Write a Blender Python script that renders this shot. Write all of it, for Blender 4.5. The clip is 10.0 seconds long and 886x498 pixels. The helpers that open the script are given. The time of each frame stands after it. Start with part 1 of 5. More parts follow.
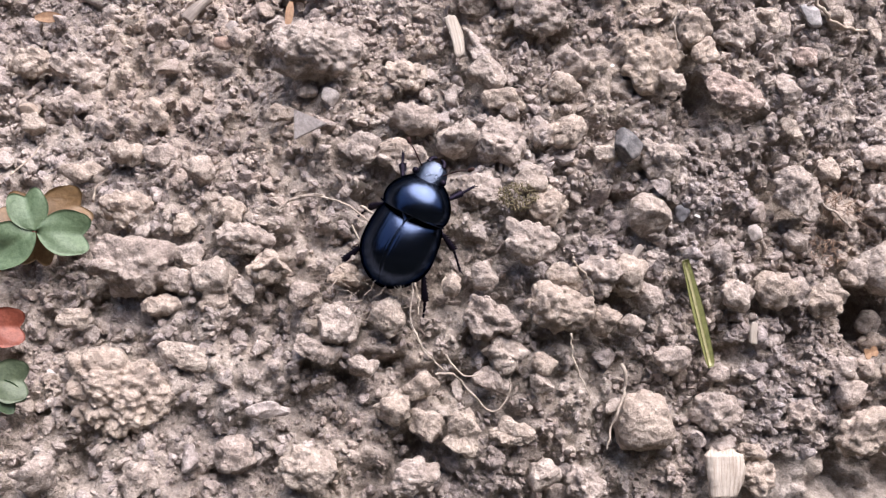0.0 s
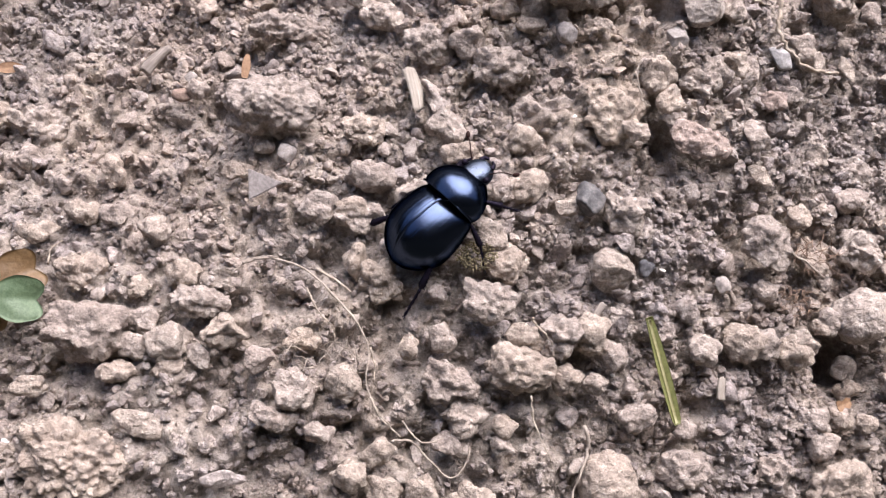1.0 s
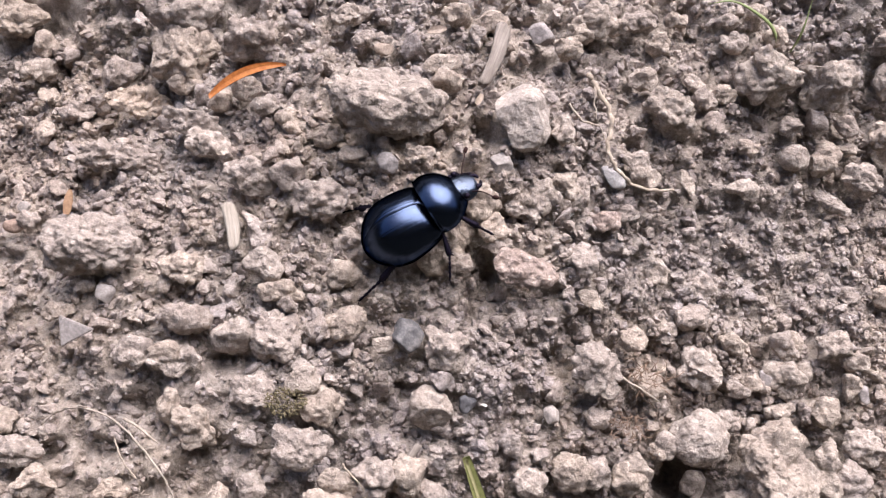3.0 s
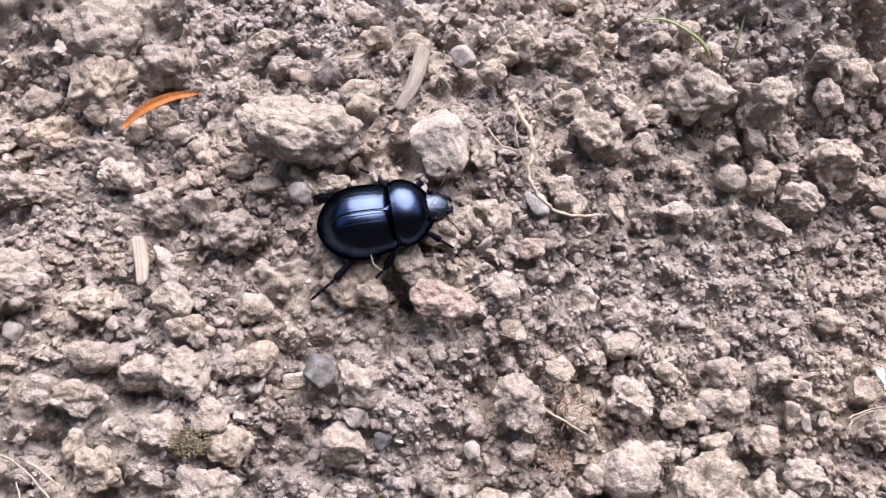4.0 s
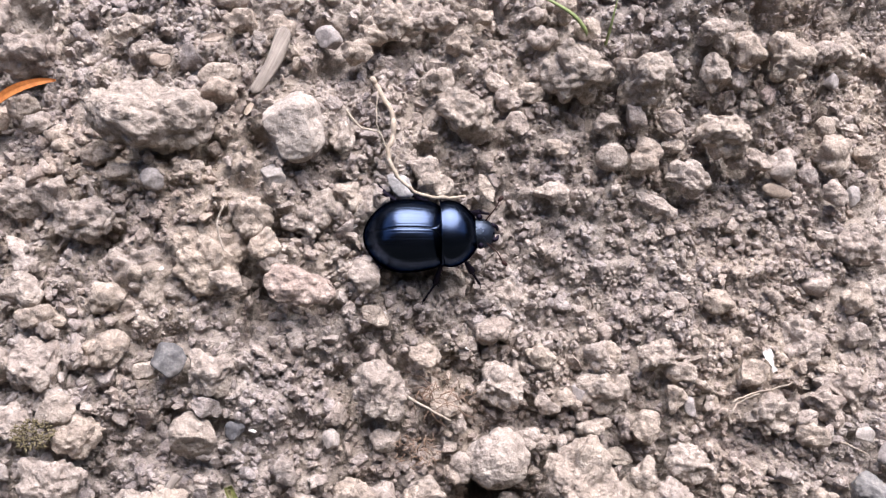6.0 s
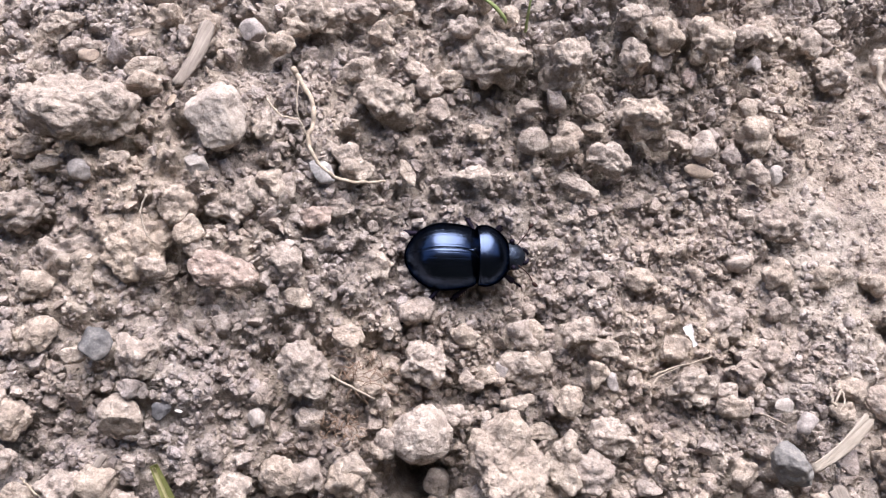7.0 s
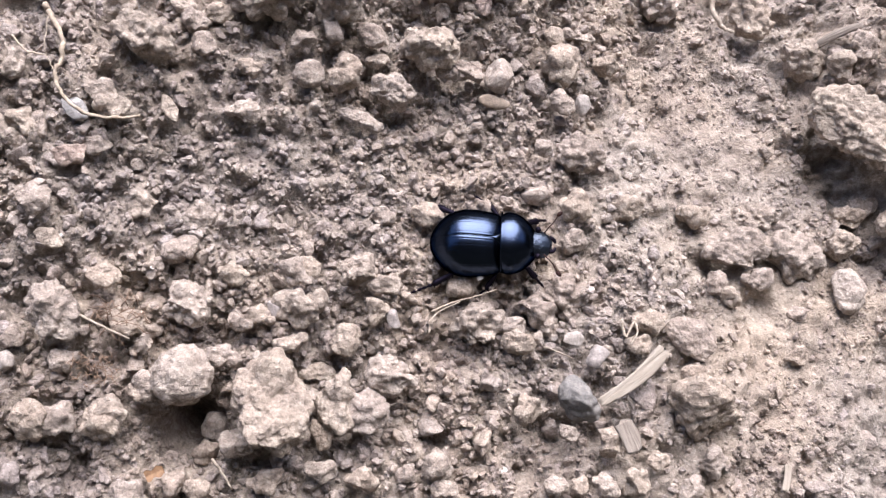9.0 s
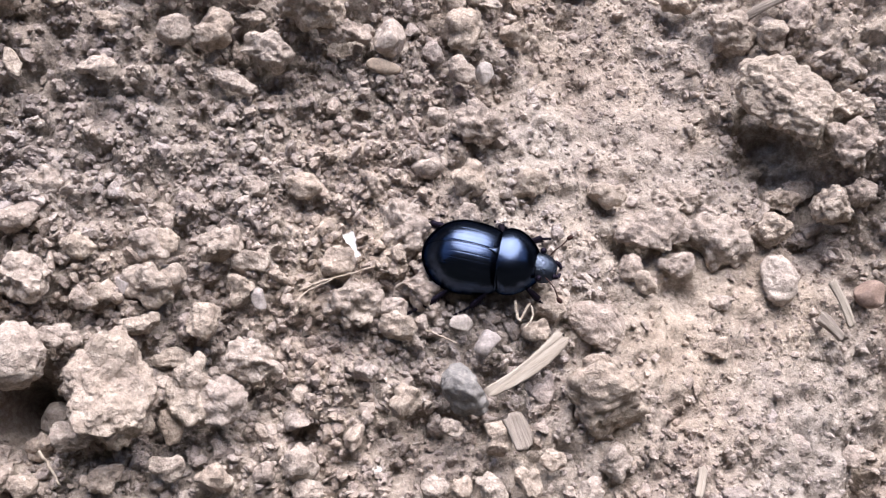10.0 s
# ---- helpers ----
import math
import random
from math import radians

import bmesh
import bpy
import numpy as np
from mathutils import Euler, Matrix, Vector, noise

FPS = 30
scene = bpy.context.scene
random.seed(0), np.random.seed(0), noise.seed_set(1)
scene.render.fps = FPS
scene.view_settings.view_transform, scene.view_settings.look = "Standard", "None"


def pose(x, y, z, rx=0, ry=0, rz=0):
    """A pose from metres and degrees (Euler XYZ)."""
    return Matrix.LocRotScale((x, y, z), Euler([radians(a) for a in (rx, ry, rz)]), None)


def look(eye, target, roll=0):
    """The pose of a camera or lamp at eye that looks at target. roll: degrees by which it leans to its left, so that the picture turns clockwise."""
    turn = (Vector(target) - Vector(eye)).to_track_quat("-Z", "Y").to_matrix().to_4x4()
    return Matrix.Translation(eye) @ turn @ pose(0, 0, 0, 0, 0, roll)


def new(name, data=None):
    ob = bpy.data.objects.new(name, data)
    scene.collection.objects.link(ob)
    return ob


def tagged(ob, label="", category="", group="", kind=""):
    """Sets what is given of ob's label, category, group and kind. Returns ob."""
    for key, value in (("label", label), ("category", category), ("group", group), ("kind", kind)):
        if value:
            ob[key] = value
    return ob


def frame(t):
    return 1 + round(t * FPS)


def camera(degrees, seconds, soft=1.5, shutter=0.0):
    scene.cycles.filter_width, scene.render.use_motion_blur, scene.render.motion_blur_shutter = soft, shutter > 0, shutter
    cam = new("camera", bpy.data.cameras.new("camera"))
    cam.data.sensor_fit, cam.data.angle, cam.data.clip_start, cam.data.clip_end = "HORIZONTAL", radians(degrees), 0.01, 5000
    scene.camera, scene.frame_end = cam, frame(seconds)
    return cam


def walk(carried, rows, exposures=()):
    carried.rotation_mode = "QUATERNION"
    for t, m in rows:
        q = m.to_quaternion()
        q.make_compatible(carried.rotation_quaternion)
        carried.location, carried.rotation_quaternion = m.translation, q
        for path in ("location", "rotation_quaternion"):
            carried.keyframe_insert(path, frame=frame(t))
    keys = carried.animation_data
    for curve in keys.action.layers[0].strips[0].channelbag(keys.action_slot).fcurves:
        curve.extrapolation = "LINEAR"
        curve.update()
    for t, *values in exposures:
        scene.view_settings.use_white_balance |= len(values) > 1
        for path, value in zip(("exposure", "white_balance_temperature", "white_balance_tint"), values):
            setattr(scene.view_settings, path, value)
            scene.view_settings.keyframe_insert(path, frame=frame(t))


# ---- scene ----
cam = camera(48.0, 10.0, 1.25)
PATH = [
    (0.0, -0.0883, -0.0370, 0.1271, 7.41, -13.70, 1.91),
    (0.5, -0.0814, -0.0302, 0.1267, 6.83, -12.96, 1.60),
    (1.0, -0.0813, -0.0273, 0.1276, 6.90, -12.85, 1.28),
    (1.5, -0.0741, -0.0205, 0.1289, 6.38, -12.15, 1.06),
    (2.0, -0.0656, -0.0145, 0.1310, 6.02, -11.96, 0.79),
    (2.5, -0.0614, -0.0102, 0.1317, 6.12, -11.93, 0.34),
    (3.0, -0.0557, -0.0072, 0.1341, 6.47, -11.67, 0.15),
    (3.2, -0.0515, -0.0045, 0.1353, 6.25, -11.31, -0.08),
    (4.5, -0.0389, -0.0035, 0.1317, 7.30, -10.37, -0.73),
    (5.0, -0.0356, -0.0036, 0.1308, 7.12, -10.11, -1.01),
    (5.5, -0.0285, -0.0047, 0.1324, 7.16, -9.33, -1.26),
    (5.7, -0.0246, -0.0049, 0.1329, 6.96, -9.23, -1.21),
    (6.8, -0.0117, -0.0073, 0.1377, 6.82, -8.96, -2.55),
    (7.0, -0.0095, -0.0087, 0.1391, 7.18, -8.86, -2.60),
    (7.5, -0.0000, -0.0115, 0.1427, 7.41, -8.08, -3.15),
    (8.0, 0.0054, -0.0132, 0.1422, 7.62, -8.33, -3.39),
    (8.5, 0.0155, -0.0175, 0.1395, 7.84, -7.31, -3.45),
    (9.0, 0.0277, -0.0183, 0.1386, 6.88, -6.63, -4.01),
    (9.5, 0.0383, -0.0222, 0.1351, 7.88, -6.34, -4.42),
    (10.0, 0.0456, -0.0278, 0.1244, 9.89, -6.41, -3.58),
]
walk(cam, [(t, pose(x, y, z, rx, ry, rz)) for t, x, y, z, rx, ry, rz in PATH], [(0, 1.62, 5950, 17), (3, 1.58, 5950, 17), (4.5, 1.69, 5880, 15), (10, 1.66, 5880, 15)])

# ---- light ----
world = bpy.data.worlds.new("sky")
scene.world = world
world.use_nodes = True
sky = world.node_tree.nodes.new("ShaderNodeTexSky")
sky.sky_type, sky.sun_disc = "NISHITA", False
sky.sun_elevation, sky.sun_rotation = radians(39), radians(10)
sky.dust_density = 2.0
back = world.node_tree.nodes["Background"]
world.node_tree.links.new(sky.outputs[0], back.inputs[0])
back.inputs[1].default_value = 0.09
lamp = bpy.data.lights.new("sun", "SUN")
lamp.energy, lamp.angle, lamp.color = 2.95, radians(60), (1, 0.915, 0.812)
sun = new("sun", lamp)
sun.matrix_world = look((0.14, 0.76, 0.635), (0, 0, 0))

MM = 0.001
rng = np.random.default_rng(7)


# ---- noise for shaping ----
TABLE = rng.random(4096)


def lattice(i, j, k, seed):
    return TABLE[((i * 73856093) ^ (j * 19349663) ^ (k * 83492791) ^ (seed * 2654435)) & 4095]


def value_noise(p, seed=0):
    """Smooth noise in -1..1 at the points p (n x 3)."""
    f = np.floor(p)
    i = f.astype(np.int64)
    u = p - f
    u = u * u * (3 - 2 * u)
    total = 0
    for dx in (0, 1):
        for dy in (0, 1):
            for dz in (0, 1):
                weight = (u[:, 0] if dx else 1 - u[:, 0]) * (u[:, 1] if dy else 1 - u[:, 1]) * (u[:, 2] if dz else 1 - u[:, 2])
                total = total + weight * lattice(i[:, 0] + dx, i[:, 1] + dy, i[:, 2] + dz, seed)
    return 2 * total - 1


def fractal(p, octaves, seed=0, gain=0.5):
    total, size = 0, 1.0
    for o in range(octaves):
        total = total + size * value_noise(p * 2.03 ** o + 17.3 * o, seed + o)
        size *= gain
    return total


def domes(x, y, cell, seed):
    """Height of broken grains of many sizes, one to a cell of a jittered grid."""
    i0, j0 = np.floor(x / cell).astype(np.int64), np.floor(y / cell).astype(np.int64)
    best = np.zeros_like(x)
    zero = np.zeros_like(i0)
    for di in (-1, 0, 1):
        for dj in (-1, 0, 1):
            i, j = i0 + di, j0 + dj
            px = (i + lattice(i, j, zero, seed)) * cell
            py = (j + lattice(i, j, zero, seed + 1)) * cell
            r = cell * (0.3 + 0.5 * lattice(i, j, zero, seed + 2))
            w = 6.283 * lattice(i, j, zero, seed + 3)
            u = ((x - px) * np.cos(w) + (y - py) * np.sin(w)) / r
            v = ((y - py) * np.cos(w) - (x - px) * np.sin(w)) / (r * (0.65 + 0.35 * lattice(i, j, zero, seed + 4)))
            rim = np.maximum(np.maximum(np.abs(u), np.abs(v)), 0.72 * (np.abs(u) + np.abs(v)))
            top = 0.62 + 0.35 * u * (lattice(i, j, zero, seed + 5) - 0.5) + 0.5 * v * (lattice(i, j, zero, seed + 6) - 0.5)
            best = np.maximum(best, r * np.clip(np.minimum(top, 2.0 * (1 - rim)), 0, 1))
    return best


def knobs_of(p, seed):
    """Rounded crumbs stuck together: 1 on the crown of each, 0 in the joints; one to a cell of a jittered lattice."""
    f = np.floor(p).astype(np.int64)
    best = np.zeros(len(p))
    for dx in (-1, 0, 1):
        for dy in (-1, 0, 1):
            for dz in (-1, 0, 1):
                i, j, k = f[:, 0] + dx, f[:, 1] + dy, f[:, 2] + dz
                c = np.stack([i + lattice(i, j, k, seed), j + lattice(i, j, k, seed + 1), k + lattice(i, j, k, seed + 2)], -1)
                r = 0.45 + 0.5 * lattice(i, j, k, seed + 3)
                best = np.maximum(best, (1 - ((p - c) ** 2).sum(-1) / r ** 2) * (0.6 + 0.4 * r))
    return best


# ---- the lie of the land: low rises and hollows, one to a row and column ----
HILLS = [
    (-5.6, 3.6, -0.3, -2.1, 0.6, -0.8, 6.8, 0.2, -12.5),
    (2.5, -7.7, 6.3, 2.1, 0.6, -0.0, -4.1, 8.3, -10.2),
    (-17.2, 3.7, -1.1, -1.2, 0.0, -5.4, 11.6, -19.3, 7.1),
    (-20.5, -6.7, -4.7, 9.2, 5.4, -6.0, -3.7, -9.9, 14.6),
    (-7.8, -13.3, -4.9, -6.0, -14.6, 14.9, -4.1, -11.8, -16.9),
]
HILL_X = np.linspace(-0.125, 0.135, 9)
HILL_Y = np.linspace(-0.055, 0.060, 5)


def land(x, y):
    x, y = np.asarray(x, float), np.asarray(y, float)
    z = np.zeros(np.broadcast(x, y).shape)
    for b, row in zip(HILL_Y, HILLS):
        for a, h in zip(HILL_X, row):
            z = z + h * MM * np.exp(-((x - a) / 0.038) ** 2 - ((y - b) / 0.034) ** 2)
    return z


def coarseness(x, y):
    """1 where the soil lies in crumbs, less on the dusty washed slope."""
    smooth = np.exp(-((x - 0.094) / 0.017) ** 2 - ((y - 0.016) / 0.03) ** 2) + 0.95 * np.exp(-((x - 0.11) / 0.024) ** 2 - ((y + 0.025) / 0.02) ** 2)
    return np.clip(1 - 0.72 * smooth, 0.28, 1)


def fineness(x, y):
    """1 where the crumbs are small, 0 where they are coarse."""
    return np.exp(-((x - 0.034) / 0.04) ** 2 - ((y - 0.012) / 0.033) ** 2) + 0.6 * np.exp(-((x + 0.09) / 0.032) ** 2 - ((y - 0.002) / 0.02) ** 2)


HOLES = (
    (-19.7, 12.9, 1.7, 3), (-24.4, 8.6, 2.2, 4), (-32.5, 5.0, 2.2, 3.5), (-34.9, -1.3, 2.0, 2.5),
    (9.0, -25.5, 4.6, 9),
    (29.3, -27.1, 2.2, 4),
    (19.0, -30.4, 1.8, 3),
    (94.3, -13.2, 2.8, 4),
    (115.5, 6.5, 6.5, 7),
    (89.6, -6.6, 3.4, 4),
    (28.1, -19.6, 2.9, 4),
    (9.9, -24.8, 2.6, 5),
    (-74.8, 28.2, 4.5, 3.5),
    (-28.8, 23.1, 2.8, 3),
    (-40.9, 24.7, 2.4, 3),
    (-22.3, 24.2, 2.0, 3),
    (23.9, 32.1, 3.9, 2.5),
    (-91.0, 43.8, 3.0, 3),
    (8.1, -21.3, 3.3, 6),
    (2.9, -48.4, 3.6, 3),
    (-81.7, 8.6, 2.5, 3.5),
    (-22.0, 2.3, 3.8, 2.5),
    (-14.8, 3.4, 3.1, 3),
    (-44.9, -14.8, 2.3, 3),
    (-60.0, -44.9, 2.9, 2.5),
    (-33.0, -15.5, 2.3, 2.5),
    (-99.7, -27.8, 3.3, 2),
    (119.5, -5.0, 7.0, 4),
    (-21.6, 6.0, 2.6, 3.5),
    (104.0, 44.0, 9.0, 6),
)


def holes(x, y):
    depth = np.zeros_like(x)
    for hx, hy, wide, deep in HOLES:
        depth = depth + deep * MM * np.exp(-(((x - hx * MM) ** 2 + (y - hy * MM) ** 2) / (wide * MM) ** 2) ** 1.5)
    return depth


def patches(x, y):
    """Above 0 where crumbs lie loose, below where the soil has a crust."""
    return fractal(np.stack([x, y, 0 * x], -1) / 0.022 + 3.7, 2, 61) + 0.12


def relief(x, y):
    p = np.stack([x, y, np.zeros_like(x)], -1)
    c = coarseness(x, y)
    lumps = (fractal(p / 0.012, 5, 3, 0.6) * 0.0016) * (0.4 + 0.6 * c) * (1 - 0.35 * np.clip(fineness(x, y), 0, 1))
    grains = 0.3 * domes(x, y, 0.0056, 11) + 0.75 * domes(x, y, 0.0029, 21) + 0.8 * domes(x, y, 0.0017, 31)
    pits = np.minimum(0, fractal(p / 0.006 + 40, 3, 9) + 0.2) * 0.005 * c * (1 - 0.7 * np.clip(fineness(x, y), 0, 1))
    crust = np.clip(-2 * patches(x, y), 0, 1) * np.abs(fractal(p / 0.0035, 4, 13, 0.62)) * 0.0022 * (1 - 0.7 * np.clip(fineness(x, y), 0, 1))
    dust = fractal(p / 0.0026, 4, 71, 0.68) * 0.0011 * (0.22 + 0.78 * c)
    grains = grains * (1 - 0.55 * fineness(x, y))
    edge = 1 - np.clip(np.maximum(np.abs(x) - 0.17, np.abs(y) - 0.09) / 0.08, 0, 1)
    return edge * (lumps + dust + grains * c + pits + crust * c - holes(x, y) - 0.0028 * c)


def surface(x, y):
    return land(x, y) + relief(np.asarray(x, float), np.asarray(y, float))


# ---- materials ----
def material(name):
    mat = bpy.data.materials.new(name)
    mat.use_nodes = True
    t = mat.node_tree
    return mat, t, t.nodes["Principled BSDF"]


def node(t, kind, values=()):
    n = t.nodes.new(kind)
    for key, v in dict(values).items():
        n.inputs[key].default_value = v
    return n


def noise_of(t, coord, scale, detail=6, rough=0.6):
    n = node(t, "ShaderNodeTexNoise", {"Scale": scale, "Detail": detail, "Roughness": rough})
    t.links.new(coord, n.inputs["Vector"])
    return n.outputs["Fac"]


def ramp_of(t, fac, *stops):
    r = t.nodes.new("ShaderNodeValToRGB")
    while len(r.color_ramp.elements) < len(stops):
        r.color_ramp.elements.new(0.5)
    for e, (at, c) in zip(r.color_ramp.elements, stops):
        e.position, e.color = at, (*c, 1)
    t.links.new(fac, r.inputs[0])
    return r.outputs[0]


def mixed(t, fac, a, b, how="MIX"):
    m = node(t, "ShaderNodeMix")
    m.data_type, m.blend_type = "RGBA", how
    for sock, v in ((m.inputs[0], fac), (m.inputs[6], a), (m.inputs[7], b)):
        if isinstance(v, (int, float)):
            sock.default_value = v
        elif isinstance(v, tuple):
            sock.default_value = (*v, 1)
        else:
            t.links.new(v, sock)
    return m.outputs[2]


def bumped(t, bsdf, coord, *layers):
    """Bump from noise layers (scale, height in metres)."""
    normal = None
    for scale, height in layers:
        b = node(t, "ShaderNodeBump", {"Strength": 1.0, "Distance": height})
        t.links.new(noise_of(t, coord, scale, 5, 0.65), b.inputs["Height"])
        if normal:
            t.links.new(normal, b.inputs["Normal"])
        normal = b.outputs["Normal"]
    t.links.new(normal, bsdf.inputs["Normal"])


def earthy(name, dark, mid, light, rough=0.95, vary="island", tint=0.35, bump=((520, 0.0009), (1500, 0.0006)), spread=(0.78, 1.2)):
    """Dry mineral surface: three-tone grain, wider stains, a tone of its own for each piece."""
    mat, t, bsdf = material(name)
    coord = t.nodes.new("ShaderNodeTexCoord").outputs["Object"]
    grain = ramp_of(t, noise_of(t, coord, 800, 5, 0.62), (0.34, dark), (0.5, mid), (0.66, light))
    stain = ramp_of(t, noise_of(t, coord, 70, 5), (0.35, tuple(c * k for c, k in zip(mid, (0.88, 0.865, 0.89)))), (0.65, tuple(c * k for c, k in zip(light, (1.13, 1.115, 1.07)))))
    tone = mixed(t, tint, grain, stain)
    tone = mixed(t, 1.0, tone, ramp_of(t, noise_of(t, coord, 3000, 3, 0.6), (0.36, (0.86, 0.855, 0.85)), (0.64, (1.15, 1.145, 1.135))), "MULTIPLY")
    if vary == "island":
        own = t.nodes.new("ShaderNodeNewGeometry").outputs["Random Per Island"]
        tone = mixed(t, 1.0, tone, ramp_of(t, noise_of(t, coord, 30, 3), (0.35, (0.965, 0.985, 1.03)), (0.65, (1.025, 0.99, 0.95))), "MULTIPLY")
    else:
        own = t.nodes.new("ShaderNodeObjectInfo").outputs["Random"]
    lo, hi = spread
    piece = ramp_of(t, own, (0.0, (lo * 1.01, lo * 0.985, lo * 0.985)), (0.3, (0.98, 0.975, 0.985)), (0.55, (1.04, 1.025, 0.99)), (0.75, (1.045, 1.01, 0.97)), (0.9, (1.08, 1.06, 1.02)), (1.0, (hi, hi, hi * 1.01)))
    tone = mixed(t, 1.0, tone, piece, "MULTIPLY")
    t.links.new(tone, bsdf.inputs["Base Color"])
    bsdf.inputs["Roughness"].default_value = rough
    bsdf.inputs["Specular IOR Level"].default_value = 0.25
    bumped(t, bsdf, coord, *bump)
    return mat


SOIL = earthy("dry_soil", (0.17, 0.142, 0.123), (0.29, 0.249, 0.22), (0.45, 0.4, 0.357), spread=(1.0, 1.0))
CRUMB = earthy("soil_crumb", (0.19, 0.157, 0.139), (0.33, 0.283, 0.257), (0.49, 0.435, 0.395), spread=(0.86, 1.16))
CLOD = earthy("soil_clod", (0.21, 0.172, 0.146), (0.352, 0.297, 0.256), (0.52, 0.456, 0.4), vary="object", spread=(0.92, 1.12))
OCHRE = earthy("ochre_soil", (0.24, 0.192, 0.158), (0.39, 0.322, 0.268), (0.55, 0.472, 0.405), vary="object", spread=(0.95, 1.05))
RUST = earthy("rust_brown_soil", (0.195, 0.15, 0.13), (0.33, 0.264, 0.235), (0.485, 0.405, 0.37), vary="object", spread=(0.95, 1.05))
CREAM = earthy("cream_soil", (0.22, 0.182, 0.154), (0.355, 0.302, 0.264), (0.505, 0.443, 0.392), vary="object", spread=(0.97, 1.05))
STONE = earthy("weathered_stone", (0.25, 0.213, 0.192), (0.37, 0.326, 0.298), (0.49, 0.44, 0.405), vary="object", spread=(0.85, 1.1), bump=((700, 0.0005), (1800, 0.0003)))
PALE = earthy("pale_stone", (0.2, 0.177, 0.165), (0.29, 0.262, 0.247), (0.38, 0.35, 0.332), rough=0.8, vary="object", spread=(0.9, 1.1), bump=((1800, 0.00008),))
WHITE = earthy("white_quartz", (0.5, 0.48, 0.46), (0.62, 0.6, 0.58), (0.72, 0.7, 0.68), rough=0.45, vary="object", spread=(0.9, 1.0), bump=((2000, 0.00004),))
BLUE = earthy("grey_blue_stone", (0.11, 0.108, 0.111), (0.165, 0.16, 0.159), (0.25, 0.237, 0.227), rough=0.85, vary="object", spread=(0.95, 1.05), bump=((900, 0.0003),))
CHALK = earthy("chalky_stone", (0.22, 0.21, 0.203), (0.31, 0.296, 0.286), (0.41, 0.392, 0.38), rough=0.8, vary="object", spread=(0.95, 1.05), bump=((1200, 0.0002),))
DARK = earthy("blue_grey_stone", (0.055, 0.056, 0.062), (0.095, 0.094, 0.1), (0.165, 0.158, 0.158), rough=0.65, vary="object", spread=(0.75, 1.2), bump=((1500, 0.00012),))
TAN = earthy("ochre_pebble", (0.2, 0.155, 0.12), (0.26, 0.208, 0.165), (0.34, 0.285, 0.235), rough=0.7, vary="object", spread=(0.85, 1.1), bump=((1500, 0.00006),))
RUSTY = earthy("rust_brown_pebble", (0.15, 0.103, 0.083), (0.21, 0.15, 0.122), (0.28, 0.215, 0.18), rough=0.7, vary="object", spread=(0.85, 1.1), bump=((1500, 0.00006),))
ROOT = earthy("dry_root", (0.23, 0.19, 0.15), (0.33, 0.28, 0.23), (0.43, 0.377, 0.32), rough=0.85, vary="object", spread=(0.85, 1.1), bump=((3000, 0.00005),))
FIBRE = earthy("brown_fibre", (0.12, 0.075, 0.05), (0.20, 0.135, 0.095), (0.29, 0.21, 0.16), vary="object", spread=(0.9, 1.1), bump=((3000, 0.00005),))
# near-black surface for the unseen screens added to block the sky
SCREEN = earthy("dark_screen", (0.012, 0.013, 0.010), (0.02, 0.021, 0.017), (0.03, 0.03, 0.024), vary="object", spread=(1, 1), bump=((40, 0.01),))


def fibrous(name, dark, mid, light, rough=0.8, streak=0.06):
    """Wood or straw: streaks along the thing's own x axis."""
    mat, t, bsdf = material(name)
    coord = t.nodes.new("ShaderNodeTexCoord").outputs["Object"]
    m = node(t, "ShaderNodeMapping", {"Scale": (streak, 1, 1)})
    t.links.new(coord, m.inputs["Vector"])
    c = ramp_of(t, noise_of(t, m.outputs[0], 2600, 6), (0.3, dark), (0.5, mid), (0.7, light))
    c = mixed(t, 0.3, c, ramp_of(t, noise_of(t, coord, 400, 4), (0.3, dark), (0.7, light)))
    t.links.new(c, bsdf.inputs["Base Color"])
    bsdf.inputs["Roughness"].default_value = rough
    bumped(t, bsdf, m.outputs[0], (1500, 0.0004))
    return mat


TWIG = fibrous("grey_twig_wood", (0.115, 0.092, 0.075), (0.215, 0.178, 0.15), (0.33, 0.285, 0.245))
STRAW = fibrous("pale_straw", (0.22, 0.182, 0.145), (0.3, 0.257, 0.21), (0.38, 0.335, 0.285))
BARK = fibrous("cream_wood_chip", (0.26, 0.19, 0.14), (0.48, 0.41, 0.34), (0.64, 0.57, 0.49), streak=0.07)


def leafy(name, base, edge, rough=0.5, clear=0.25):
    """Thin leaf tissue, mottled, with light coming through."""
    mat, t, bsdf = material(name)
    coord = t.nodes.new("ShaderNodeTexCoord").outputs["Object"]
    c = mixed(t, noise_of(t, coord, 260, 5), base, edge)
    c = mixed(t, 0.35, c, ramp_of(t, noise_of(t, coord, 1800, 6), (0.35, tuple(v * 0.7 for v in base)), (0.65, tuple(min(1, v * 1.3) for v in edge))))
    t.links.new(c, bsdf.inputs["Base Color"])
    bsdf.inputs["Roughness"].default_value = rough
    bumped(t, bsdf, coord, (900, 0.00015))
    glow = node(t, "ShaderNodeBsdfTranslucent")
    t.links.new(c, glow.inputs["Color"])
    m = node(t, "ShaderNodeMixShader", {0: clear})
    t.links.new(bsdf.outputs[0], m.inputs[1])
    t.links.new(glow.outputs[0], m.inputs[2])
    t.links.new(m.outputs[0], t.nodes["Material Output"].inputs["Surface"])
    return mat


